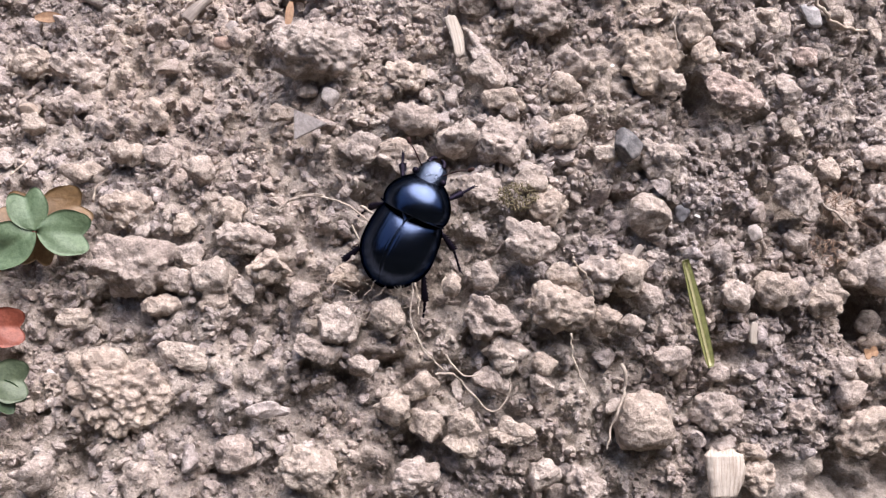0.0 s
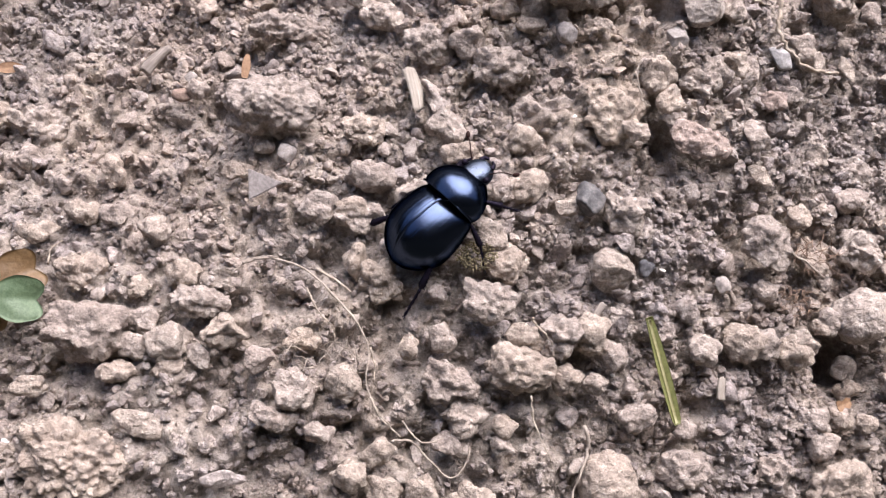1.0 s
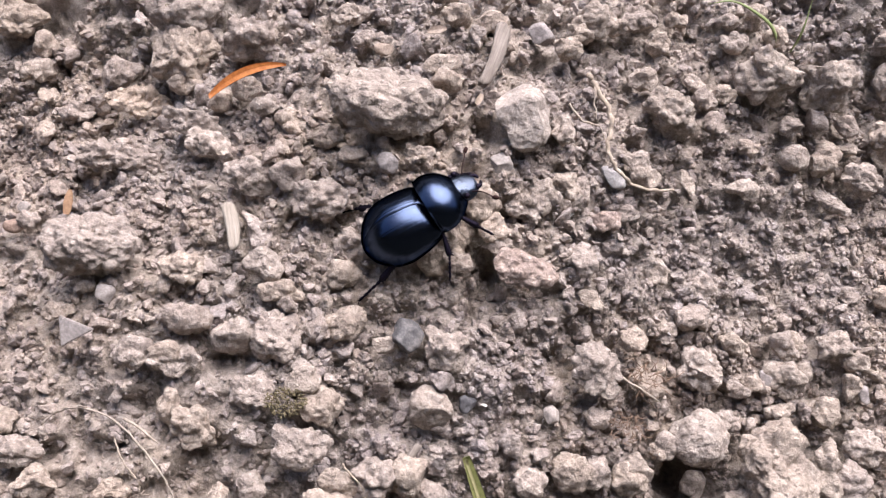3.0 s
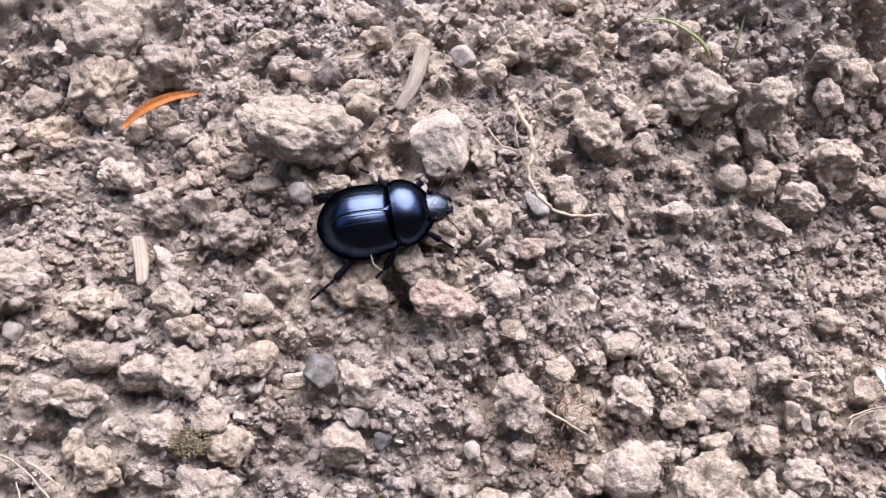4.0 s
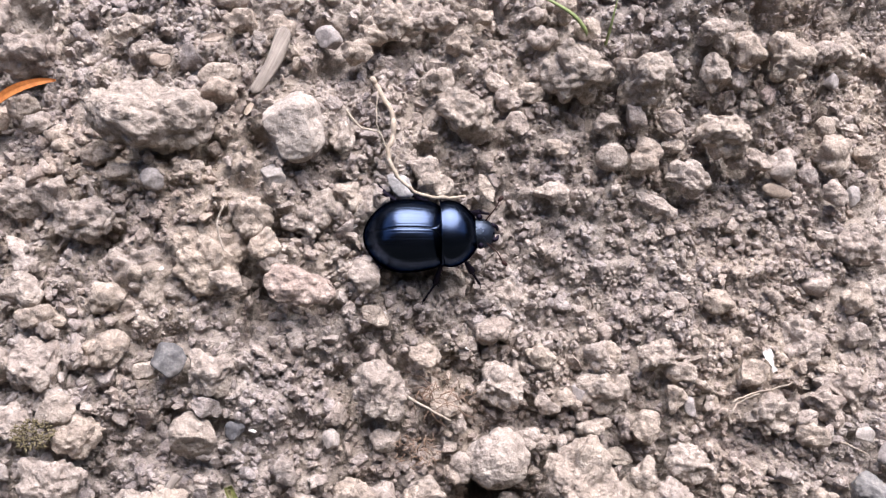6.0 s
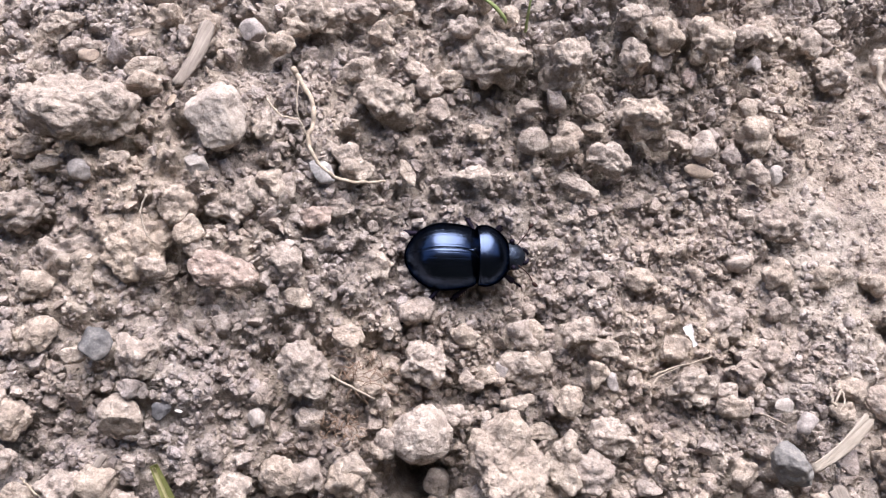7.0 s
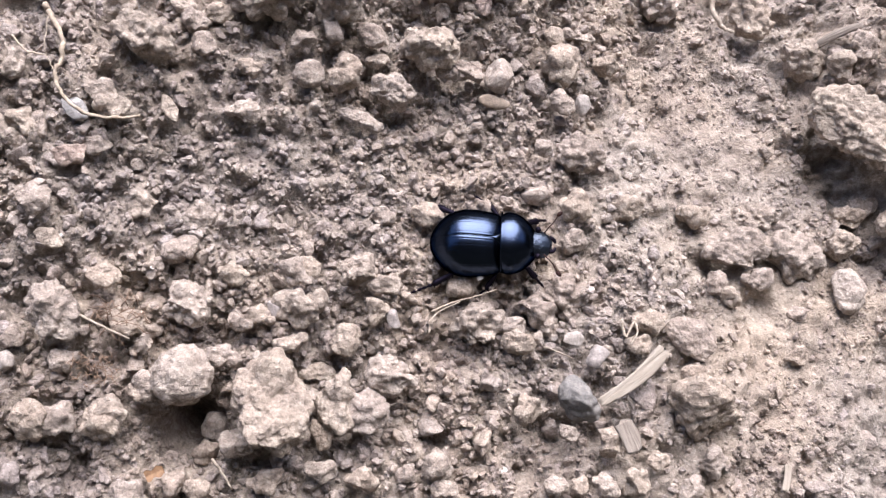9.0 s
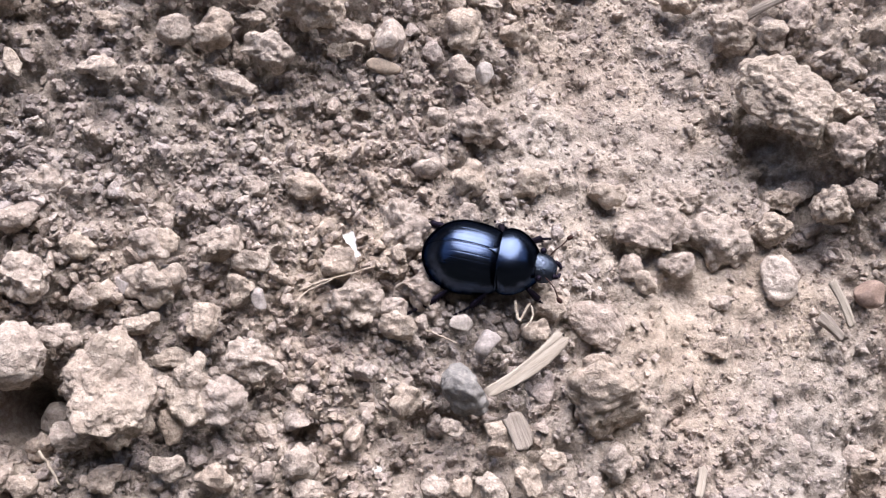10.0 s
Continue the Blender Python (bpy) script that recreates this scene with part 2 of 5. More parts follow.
CLOVER = leafy("clover_green", (0.075, 0.128, 0.058), (0.15, 0.205, 0.115))
CLOVER_DULL = leafy("clover_dull_green", (0.06, 0.085, 0.05), (0.13, 0.16, 0.09))
CLOVER_BROWN = leafy("withered_clover", (0.13, 0.075, 0.03), (0.22, 0.135, 0.06))
CLOVER_RED = leafy("red_clover", (0.16, 0.032, 0.016), (0.28, 0.085, 0.05))
BLADE = leafy("yellow_green_blade", (0.15, 0.165, 0.05), (0.27, 0.27, 0.10))
BLADE_PALE = leafy("pale_blade_rib", (0.36, 0.33, 0.15), (0.44, 0.41, 0.22))
NEEDLE = leafy("orange_dead_leaf", (0.42, 0.12, 0.022), (0.60, 0.24, 0.06))
SPROUT = leafy("young_grass", (0.19, 0.24, 0.08), (0.30, 0.35, 0.15))
MOSS = leafy("yellow_green_moss", (0.13, 0.105, 0.055), (0.2, 0.165, 0.09), 0.8, 0.15)
FLAKE = leafy("amber_leaf_flake", (0.2, 0.1, 0.05), (0.32, 0.2, 0.11), 0.7, 0.15)


def chitin(name, colour, rough, metal=0.75, pits=0.00002, scale=5000):
    mat, t, bsdf = material(name)
    coord = t.nodes.new("ShaderNodeTexCoord").outputs["Object"]
    dull = ramp_of(t, noise_of(t, coord, 700, 5), (0.35, (rough,) * 3), (0.75, (rough + 0.05,) * 3))
    tone = mixed(t, noise_of(t, coord, 300, 4), tuple(c * 0.8 for c in colour), tuple(c * 1.2 for c in colour))
    t.links.new(tone, bsdf.inputs["Base Color"])
    t.links.new(dull, bsdf.inputs["Roughness"])
    bsdf.inputs["Metallic"].default_value = metal
    bsdf.inputs["Specular Tint"].default_value = (0.12, 0.125, 0.15, 1)
    bumped(t, bsdf, coord, (scale, pits))
    return mat


SHELL = chitin("blue_black_shell", (0.04, 0.053, 0.086), 0.2, 1.0, 0.000008)
HEAD = chitin("dull_blue_head", (0.07, 0.084, 0.115), 0.26, 0.95, 0.00012, 1700)
LIMB = chitin("black_violet_limb", (0.014, 0.011, 0.019), 0.36, 0.7, 0.00008)
FEELER = chitin("red_brown_feeler", (0.03, 0.014, 0.011), 0.5, 0.0)


# ---- mesh helpers ----
def mesh_of(name, verts, faces, mat, smooth=True):
    me = bpy.data.meshes.new(name)
    me.from_pydata([tuple(v) for v in verts], [], [tuple(f) for f in faces])
    me.materials.append(mat)
    if smooth:
        me.polygons.foreach_set("use_smooth", [True] * len(me.polygons))
    return me


def part(name, me, parent, label="", m=None):
    ob = new(name, me)
    ob.parent = parent
    if m is not None:
        ob.matrix_basis = m
    return tagged(ob, label)


def grid_faces(nu, nv, wrap=False):
    """Faces of nv rings of nu points each."""
    last = nu if wrap else nu - 1
    return [(j * nu + i, j * nu + (i + 1) % nu, (j + 1) * nu + (i + 1) % nu, (j + 1) * nu + i) for j in range(nv - 1) for i in range(last)]


def ball(level):
    bm = bmesh.new()
    bmesh.ops.create_icosphere(bm, subdivisions=level, radius=1)
    v = np.array([p.co[:] for p in bm.verts])
    f = np.array([[p.index for p in q.verts] for q in bm.faces])
    bm.free()
    return v, f


BALLS = {n: ball(n) for n in (1, 2, 3, 4, 5, 6)}


def rough_ball(level, seed, facets, bumps, fine, size=3.0, axes=(1, 1, 1), cut=(0.5, 0.9)):
    """A lump with broken faces and a skin of knobs about a millimetre wide; 1 in radius, for a lump of size mm."""
    v, f = BALLS[level]
    g = np.random.default_rng(seed)
    v = v.copy()
    for k in range(facets):
        n = g.normal(size=3)
        n /= np.linalg.norm(n)
        over = np.maximum(0, v @ n - g.uniform(*cut))
        v -= over[:, None] * n * 0.9
    off = g.uniform(-50, 50, 3)
    many = max(1.6, min(size / 2 / 1.1, 4.5 if level < 6 else 6.5))
    s = v * np.array(axes)
    knobs = np.abs(value_noise(s * many + off, seed % 83)) + 0.55 * np.abs(value_noise(s * many * 2.1 - off, seed % 79))
    d = bumps * fractal(s * 1.3 + off, 2, seed % 97) + fine * (0.7 - 1.3 * knobs + 0.4 * fractal(s * 6 + off, 2, seed % 89, 0.6))
    return v * (1 + d)[:, None], f


def tube(points, radii, sides=8, seed=0):
    """Verts and faces of a tube through points."""
    pts = [Vector(p) for p in points]
    verts, up = [], Vector((0.13, 0.2, 1)).normalized()
    for k, p in enumerate(pts):
        d = (pts[min(k + 1, len(pts) - 1)] - pts[max(k - 1, 0)]).normalized()
        a = d.cross(up).normalized()
        b = a.cross(d)
        for s in range(sides):
            w = 2 * math.pi * s / sides
            verts.append(p + (math.cos(w) * a + math.sin(w) * b) * float(radii[k]))
    faces = grid_faces(sides, len(pts), True)
    faces += [tuple(range(sides))[::-1], tuple(range(len(verts) - sides, len(verts)))]
    return verts, faces


def joined(*pieces):
    verts, faces = [], []
    for v, f in pieces:
        n = len(verts)
        verts += list(v)
        faces += [tuple(i + n for i in q) for q in f]
    return verts, faces


# ---- ground ----
def ground():
    def axis(lo, hi, step):
        inner = np.arange(lo, hi, step)
        out = [step]
        while sum(out) < 30:
            out.append(out[-1] * 1.3)
        far = np.cumsum(out)
        return np.concatenate([lo - far[::-1], inner, inner[-1] + far])

    xs, ys = axis(-0.14, 0.15, 0.00055), axis(-0.066, 0.074, 0.00055)
    x, y = (a.ravel() for a in np.meshgrid(xs, ys))
    z = surface(x, y)
    far = np.clip((np.hypot(x, y) - 0.2) / 0.5, 0, 1)
    p = np.stack([x, y, 0 * x], -1)
    z += far * (0.02 * fractal(p / 0.4, 4, 5) - 0.01)
    n, m = len(xs), len(ys)
    idx = np.arange(n * m).reshape(m, n)
    quads = np.stack([idx[:-1, :-1], idx[:-1, 1:], idx[1:, 1:], idx[1:, :-1]], -1).reshape(-1, 4)
    fast_mesh("ground", np.stack([x, y, z], -1), quads, SOIL)


def fast_mesh(name, verts, faces, mat, smooth=True):
    me = bpy.data.meshes.new(name)
    k = faces.shape[1]
    me.vertices.add(len(verts))
    me.vertices.foreach_set("co", np.ascontiguousarray(verts, np.float32).ravel())
    me.loops.add(faces.size)
    me.loops.foreach_set("vertex_index", np.ascontiguousarray(faces, np.int32).ravel())
    me.polygons.add(len(faces))
    me.polygons.foreach_set("loop_start", np.arange(0, faces.size, k, dtype=np.int32))
    me.polygons.foreach_set("use_smooth", np.full(len(faces), smooth))
    me.update()
    me.validate()
    me.materials.append(mat)
    return new(name, me)


ground()
tagged(bpy.data.objects["ground"], "pale grey-brown dry crumbly garden soil", "ground", kind="structure")

# unseen screen added behind and over the camera to block sky; low towards west
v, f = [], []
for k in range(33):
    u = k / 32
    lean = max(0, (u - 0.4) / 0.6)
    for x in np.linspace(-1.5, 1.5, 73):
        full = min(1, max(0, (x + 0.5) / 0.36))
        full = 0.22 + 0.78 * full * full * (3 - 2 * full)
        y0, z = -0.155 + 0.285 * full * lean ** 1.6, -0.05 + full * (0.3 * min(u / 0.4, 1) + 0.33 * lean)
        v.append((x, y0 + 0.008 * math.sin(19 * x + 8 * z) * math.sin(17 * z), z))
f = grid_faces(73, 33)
hedge = new("wall_south", mesh_of("wall_south", v, f, SCREEN))
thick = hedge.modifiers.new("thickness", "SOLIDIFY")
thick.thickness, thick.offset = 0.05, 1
tagged(hedge, "unseen dark screen added to block sky, leaning over the soil", "wall", kind="structure")


def screen_row(name, length, high, m):
    """A far unseen screen along x with an uneven top, added to block low sky."""
    verts = []
    for j in range(13):
        for i in range(41):
            x = (i / 40 - 0.5) * length
            top = high * (1 + 0.12 * math.sin(7.3 * x) + 0.07 * math.sin(17.1 * x + 2))
            verts.append((x, 0.05 * math.sin(11 * x + j) * math.sin(1.3 * j), -0.05 + (top + 0.05) * j / 12))
    ob = new(name, mesh_of(name, verts, grid_faces(41, 13), SCREEN))
    ob.modifiers.new("thickness", "SOLIDIFY").thickness = 0.15
    ob.matrix_basis = m
    tagged(ob, "unseen dark screen added beside the soil bed to block low sky", "hedge", kind="structure")


# added out of view, so the shell's flanks reflect dark instead of low sky
screen_row("wall_west", 5.0, 0.7, pose(-1.6, 0.9, 0, 0, 0, 90))
screen_row("wall_east", 5.0, 0.7, pose(1.6, 0.9, 0, 0, 0, 90))
screen_row("wall_north", 4.0, 0.85, pose(0, 3.2, 0))


# ---- clods and stones ----
KINDS = {  # facets, bumps, fine grain, height to width, share sunk in, material, name, label
    "soil": (6, 0.22, 0.115, 0.9, 0.22, CLOD, "soil_clod", "grey-brown crumbly dry soil clod on the ground"),
    "ball": (2, 0.05, 0.06, 0.92, 0.25, CLOD, "soil_ball", "rounded grey-brown ball of dry soil"),
    "lump": (4, 0.24, 0.17, 0.62, 0.36, CLOD, "soil_lump", "low rough crust of dry soil, half sunk in the ground"),
    "ochre": (5, 0.2, 0.13, 0.5, 0.3, OCHRE, "ochre_lump", "pale ochre crumbly lump of dry soil"),
    "rust": (8, 0.16, 0.09, 0.5, 0.1, RUST, "flat_clod", "broken slab of rust-brown dry soil"),
    "ledge": (3, 0.38, 0.2, 0.5, 0.32, CLOD, "soil_lump", "raised pitted ledge of crusted dry soil"),
    "boulder": (2, 0.34, 0.09, 0.8, 0.1, CREAM, "soil_clod", "large pale cream pitted clod of dry soil"),
    "stone": (7, 0.1, 0.05, 0.80, 0.12, STONE, "stone", "rounded earth-brown stone lying in dry soil"),
    "slab": (8, 0.12, 0.05, 0.45, 0.05, CLOD, "flat_clod", "flat broken slab of dry brown soil"),
    "dark": (12, 0.1, 0.06, 0.8, 0.02, DARK, "dark_stone", "angular blue-grey stone among soil crumbs"),
    "pale": (11, 0.09, 0.03, 0.70, 0.06, PALE, "pale_stone", "pale smooth stone chip among soil crumbs"),
    "blue": (6, 0.12, 0.06, 0.85, 0.25, BLUE, "stone", "rounded grey-blue stone beside a split stem"),
    "chalk": (9, 0.12, 0.04, 0.6, 0.15, CHALK, "pale_stone", "whitish angular stone beside a dry root"),
    "tan": (4, 0.05, 0.02, 0.75, 0.18, TAN, "pebble", "small smooth ochre pebble on dry soil"),
    "red": (4, 0.05, 0.02, 0.75, 0.18, RUSTY, "pebble", "small rust-brown pebble on dry soil"),
}
count = [0]
PLACED = []


def clod(kind, x, y, a, b, turn, sink=0):
    """A lump of a by b millimetres, turned by degrees, with its middle over x, y, sunk by so much."""
    facets, bumps, fine, high, sunk, mat, name, label = KINDS[kind]
    count[0] += 1
    PLACED.append((x * MM, y * MM, a * MM / 2, b * MM / 2, radians(turn)))
    size = max(a, b)
    level = 6 if size > 12 else 5 if size > 5.6 else 4
    h = high * min(a, b) * (1.15 if size > 12 else 1) * (0.9 + 0.2 * TABLE[count[0]])
    dims = np.array([a, b, h])
    v, f = rough_ball(level, 100 + count[0], facets, bumps, 0.02, size, dims / ((a + b) / 2))
    out = v / dims ** 2
    out /= np.linalg.norm(out, axis=1)[:, None]
    v = v * dims * 0.53
    off = 7.3 * count[0]
    crumbly = 1.1 * knobs_of(v / 2.1 + off, 5) + 0.55 * knobs_of(v / 0.95 - off, 15) - 0.4 * np.abs(value_noise(v / 1.3 - off, 3)) + 0.22 * value_noise(v / 0.4 + off, 5) - 0.75
    crumbly -= 0.5 * np.clip(4 * value_noise(v / 1.1 + 2 * off, 8) - 1.9, 0, 1)
    v = (v + out * ((crumbly + 0.25) * fine * min(size, 7.0))[:, None]) * MM
    w = radians(turn)
    v = v @ np.array([[math.cos(w), math.sin(w), 0], [-math.sin(w), math.cos(w), 0], [0, 0, 1]])
    ob = fast_mesh(name, v, f, mat)
    low = 0.8 * float(holes(np.array([x * MM]), np.array([y * MM]))[0]) if size < 6 else 0
    ob.location = (x * MM, y * MM, float(land(x * MM, y * MM)) - low + h * MM * (0.5 - sunk * (0.5 if size > 12 and kind == "soil" else 1)) - 0.0003 - sink * MM)
    if kind == "soil":
        label = ("large " if size > 7.5 else "small " if size < 4 else "") + label
    clods = {"slab": "soil slabs", "rust": "soil slabs"}
    earth = kind in ("soil", "ball", "lump", "slab", "ochre", "rust", "boulder", "ledge")
    tagged(ob, label, "clod" if earth else "stone", clods.get(kind, "soil clods") if earth else "stones")


clod("soil", -97.9, -22.2, 9.9, 8.8, -8)
clod("soil", -83.8, -18.4, 7.0, 4.1, -3)
clod("soil", -99.8, -14.9, 6.8, 4.7, 2)
clod("lump", -98.0, -38.7, 12.1, 10.4, 2)
clod("slab", -89.9, -34.2, 7.8, 3.6, -16)
clod("stone", -79.6, -40.5, 5.6, 2.5, 2)
clod("soil", -83.7, -46.4, 4.8, 4.1, 2)
clod("soil", -87.1, -23.6, 5.5, 5.1, 2)
clod("soil", -80.1, -22.1, 6.2, 4.4, 12)
clod("soil", -90.5, -21.3, 4.4, 3.3, 2)
clod("soil", -91.3, -24.7, 3.7, 3.3, 2)
clod("soil", -87.4, -27.2, 4.0, 2.9, 12)
clod("soil", -93.2, -27.8, 4.4, 2.5, 12)
clod("slab", -83.4, -26.0, 2.9, 3.6, 32)
clod("soil", -90.1, -9.3, 3.8, 4.6, 22)
clod("soil", -95.3, -6.5, 4.3, 3.1, 2)
clod("soil", -96.6, -0.0, 2.8, 4.8, 27)
clod("soil", -110.1, 3.0, 5.0, 3.3, 2)
clod("soil", -114.0, -0.6, 3.3, 3.3, 2)
clod("soil", -106.2, -9.1, 5.5, 3.1, 2)
clod("soil", -86.1, -15.0, 5.2, 4.1, 2)
clod("soil", -91.9, -16.6, 3.4, 2.6, 2)
clod("soil", -85.5, 13.0, 3.7, 2.5, 2)
clod("soil", -76.1, 3.5, 3.1, 2.7, 2)
clod("pale", -73.3, 1.9, 3.1, 2.8, 2)
clod("soil", -68.8, -6.1, 5.3, 4.1, 2)
clod("soil", -56.1, -3.5, 5.3, 5.3, 12, 2.2)
clod("soil", -50.7, -3.7, 6.8, 6.8, 2, 2.9)
clod("soil", -44.7, -12.7, 5.9, 4.8, -8)
clod("soil", -47.5, -17.8, 6.2, 5.5, 2)
clod("soil", -42.7, -22.3, 4.8, 3.7, -13)
clod("soil", -43.6, -26.5, 8.7, 5.5, -13)
clod("soil", -52.6, -28.0, 6.8, 5.0, -18)
clod("soil", -50.9, -32.5, 5.8, 4.0, -23)
clod("soil", -45.1, -33.4, 3.6, 2.9, 2)
clod("soil", -45.3, -36.3, 3.3, 2.9, 2)
clod("soil", -52.1, -36.1, 4.3, 3.2, 2)
clod("soil", -61.1, -37.1, 4.6, 3.2, 2)
clod("soil", -60.3, -41.7, 4.6, 4.6, 2)
clod("soil", -55.6, -42.9, 5.0, 5.7, 2)
clod("soil", -64.9, -39.7, 4.2, 4.2, 2)
clod("soil", -49.2, -42.8, 5.8, 3.2, -8)
clod("soil", -44.6, -47.8, 4.3, 3.6, 2)
clod("soil", -73.8, -33.0, 5.7, 3.5, -3)
clod("soil", -71.5, -29.7, 5.7, 4.3, 2)
clod("soil", -76.1, -25.9, 3.6, 3.2, 2)
clod("ochre", -71.0, -23.5, 4.3, 2.9, 2)
clod("soil", -53.3, -22.9, 3.3, 3.6, 2)
clod("soil", -57.6, -23.8, 2.9, 3.6, 2)
clod("soil", -68.5, -34.9, 3.9, 3.2, 2)
clod("soil", -74.6, -47.5, 6.9, 4.8, 2)
clod("soil", -61.7, -48.3, 6.3, 4.9, 2)
clod("ball", -30.8, -41.0, 8.0, 8.0, 2)
clod("soil", -33.7, -21.8, 5.2, 5.2, 2)
clod("soil", -30.6, -24.2, 4.5, 3.8, 2)
clod("soil", -26.9, -32.3, 4.5, 3.8, 2)
clod("soil", -19.9, -39.6, 6.5, 5.7, 2)
clod("soil", -19.2, -34.3, 3.5, 2.7, 2)
clod("soil", -32.9, -28.1, 3.7, 3.0, 2)
clod("ball", -30.8, -13.3, 5.5, 5.7, 2)
clod("dark", -34.0, -3.8, 5.0, 4.2, 12)
clod("soil", -29.2, -5.3, 5.8, 5.8, 2)
clod("slab", -36.6, -5.0, 3.1, 3.1, 22)
clod("dark", -25.6, -12.6, 2.7, 2.7, 2)
clod("rust", -17.7, 5.7, 9.3, 5.2, -6)
clod("soil", -9.1, 6.5, 4.0, 4.0, 2)
clod("lump", -16.5, 14.4, 6.4, 4.8, 2, 2.0)
clod("soil", 1.0, 19.2, 4.2, 3.4, 2)
clod("soil", -1.9, -23.3, 4.8, 4.4, 2)
clod("soil", 4.3, -41.8, 8.8, 7.2, 2)
clod("soil", 1.5, -32.8, 4.4, 3.6, 2)
clod("soil", -10.2, -21.9, 5.5, 4.7, 2)
clod("pale", -13.5, -14.1, 2.4, 2.8, 2)
clod("lump", -5.4, -39.7, 6.3, 4.7, 2)
clod("soil", -38.3, -48.8, 5.9, 4.4, 2)
clod("lump", -12.7, -48.3, 6.2, 4.6, 2)
clod("soil", -41.8, -2.2, 5.3, 4.6, -8, 1.2)
clod("soil", -42.3, 4.3, 5.4, 3.9, 2, 1.6)
clod("soil", -49.9, 2.3, 5.4, 3.8, 2, 1.2)
clod("soil", -52.8, 5.5, 4.6, 4.6, 2)
clod("lump", -23.3, 14.5, 4.7, 5.5, 2, 1.1)
clod("soil", -63.1, 5.5, 6.2, 3.9, 2)
clod("soil", -79.4, -0.5, 3.9, 3.1, 2)
clod("ochre", -91.4, 48.0, 8.1, 6.3, 0)
clod("soil", -86.7, 43.2, 4.5, 3.6, 0)
clod("soil", -88.2, 38.5, 5.4, 4.0, 0)
clod("soil", -64.6, 39.2, 9.9, 9.1, 0)
clod("soil", -54.3, 40.3, 7.9, 6.5, 0)
clod("ochre", -71.0, 31.7, 9.1, 4.4, -5)
clod("soil", -64.0, 34.5, 5.0, 3.4, 0)
clod("soil", -58.9, 30.7, 3.3, 3.7, 0)
clod("soil", -62.8, 27.2, 7.7, 4.5, -20)
clod("soil", -60.2, 23.4, 7.2, 4.0, -25)
clod("soil", -55.0, 32.1, 4.1, 3.7, 0)
clod("soil", -52.5, 29.3, 4.0, 2.8, 0)
clod("soil", -49.4, 26.8, 3.2, 2.8, 0)
clod("soil", -74.0, 36.9, 5.2, 4.3, 0)
clod("soil", -81.0, 30.9, 6.0, 3.4, 0)
clod("lump", -72.2, 21.9, 12.2, 4.9, 0)
clod("soil", -49.0, 18.2, 4.5, 4.6, 0)
clod("soil", -75.2, 8.9, 12.7, 8.6, 0)
clod("boulder", -36.0, 27.8, 16.8, 8.8, -14)
clod("stone", -18.0, 26.2, 7.8, 9.2, 14)
clod("soil", -40.6, 43.5, 6.6, 3.3, 0)
clod("tan", -36.1, 37.6, 2.8, 2.0, 0)
clod("soil", -38.0, 39.1, 5.7, 2.4, 0)
clod("soil", -25.2, 43.5, 5.0, 3.3, 0)
clod("soil", -20.4, 42.2, 5.0, 3.7, 0)
clod("pale", -13.0, 40.5, 4.0, 3.6, 0)
clod("soil", -9.8, 38.5, 5.0, 3.3, 0)
clod("soil", -7.2, 41.2, 4.2, 3.3, 0)
clod("slab", -28.4, 35.1, 5.6, 2.4, 10)
clod("soil", -27.9, 31.8, 4.7, 3.6, 0)
clod("soil", -44.1, 24.3, 4.3, 3.1, 0)
clod("soil", -48.6, 25.4, 3.2, 2.8, 0)
clod("soil", -40.8, 20.9, 4.2, 2.7, 0)
clod("pale", -36.3, 19.6, 3.2, 3.2, 0)
clod("soil", -31.8, 21.2, 3.8, 2.3, 0)
clod("pale", -20.8, 19.9, 3.5, 3.2, 0, 0.9)
clod("soil", -45.7, 14.8, 8.4, 4.6, 10)
clod("lump", -14.2, 16.7, 4.6, 5.0, 0, 1.9)
clod("lump", -11.1, 17.4, 3.9, 3.5, 0, 1.5)
clod("soil", -11.6, 25.1, 3.5, 4.3, 0)
clod("ochre", -21.9, 10.9, 3.6, 3.0, 40)
clod("ochre", -26.8, 6.0, 4.2, 2.8, -20)
clod("lump", -20.6, 8.6, 3.2, 2.6, 10)
clod("soil", -3.8, 43.4, 7.6, 5.1, 0)
clod("soil", 2.7, 45.0, 6.0, 4.3, 0)
clod("soil", 9.1, 44.9, 3.5, 2.6, 0)
clod("soil", 5.6, 40.3, 3.4, 3.4, 0)
clod("soil", 5.3, 28.9, 7.6, 6.7, -20)
clod("soil", 13.1, 28.1, 3.4, 3.4, 0)
clod("soil", 12.0, 32.0, 4.2, 3.4, 0)
clod("soil", 22.3, 36.3, 9.2, 8.7, 0)
clod("soil", 17.5, 41.4, 4.7, 3.0, 0)
clod("soil", 16.9, 44.7, 3.0, 2.6, 0)
clod("soil", 24.7, 42.6, 3.9, 3.5, 0)
clod("soil", 32.6, 35.8, 7.8, 9.4, 0)
clod("soil", 27.2, 28.8, 3.9, 3.5, 0)
clod("ball", 27.6, 24.1, 4.2, 3.8, 0)
clod("soil", 32.5, 24.3, 5.2, 4.7, 0)
clod("soil", 39.9, 21.2, 5.8, 5.1, 0)
clod("slab", 34.6, 17.5, 6.3, 2.5, -25)
clod("soil", 19.7, 25.3, 4.3, 2.6, 0)
clod("slab", 8.4, 18.8, 2.1, 4.8, 30)
clod("soil", -0.4, 20.9, 4.4, 3.6, 0)
clod("chalk", -3.9, 18.9, 3.7, 3.0, -25, 0.6)
clod("slab", -8.5, 17.2, 2.5, 4.1, 10, 1.1)
clod("rust", -4.7, 13.0, 4.9, 3.2, 0, 1.3)
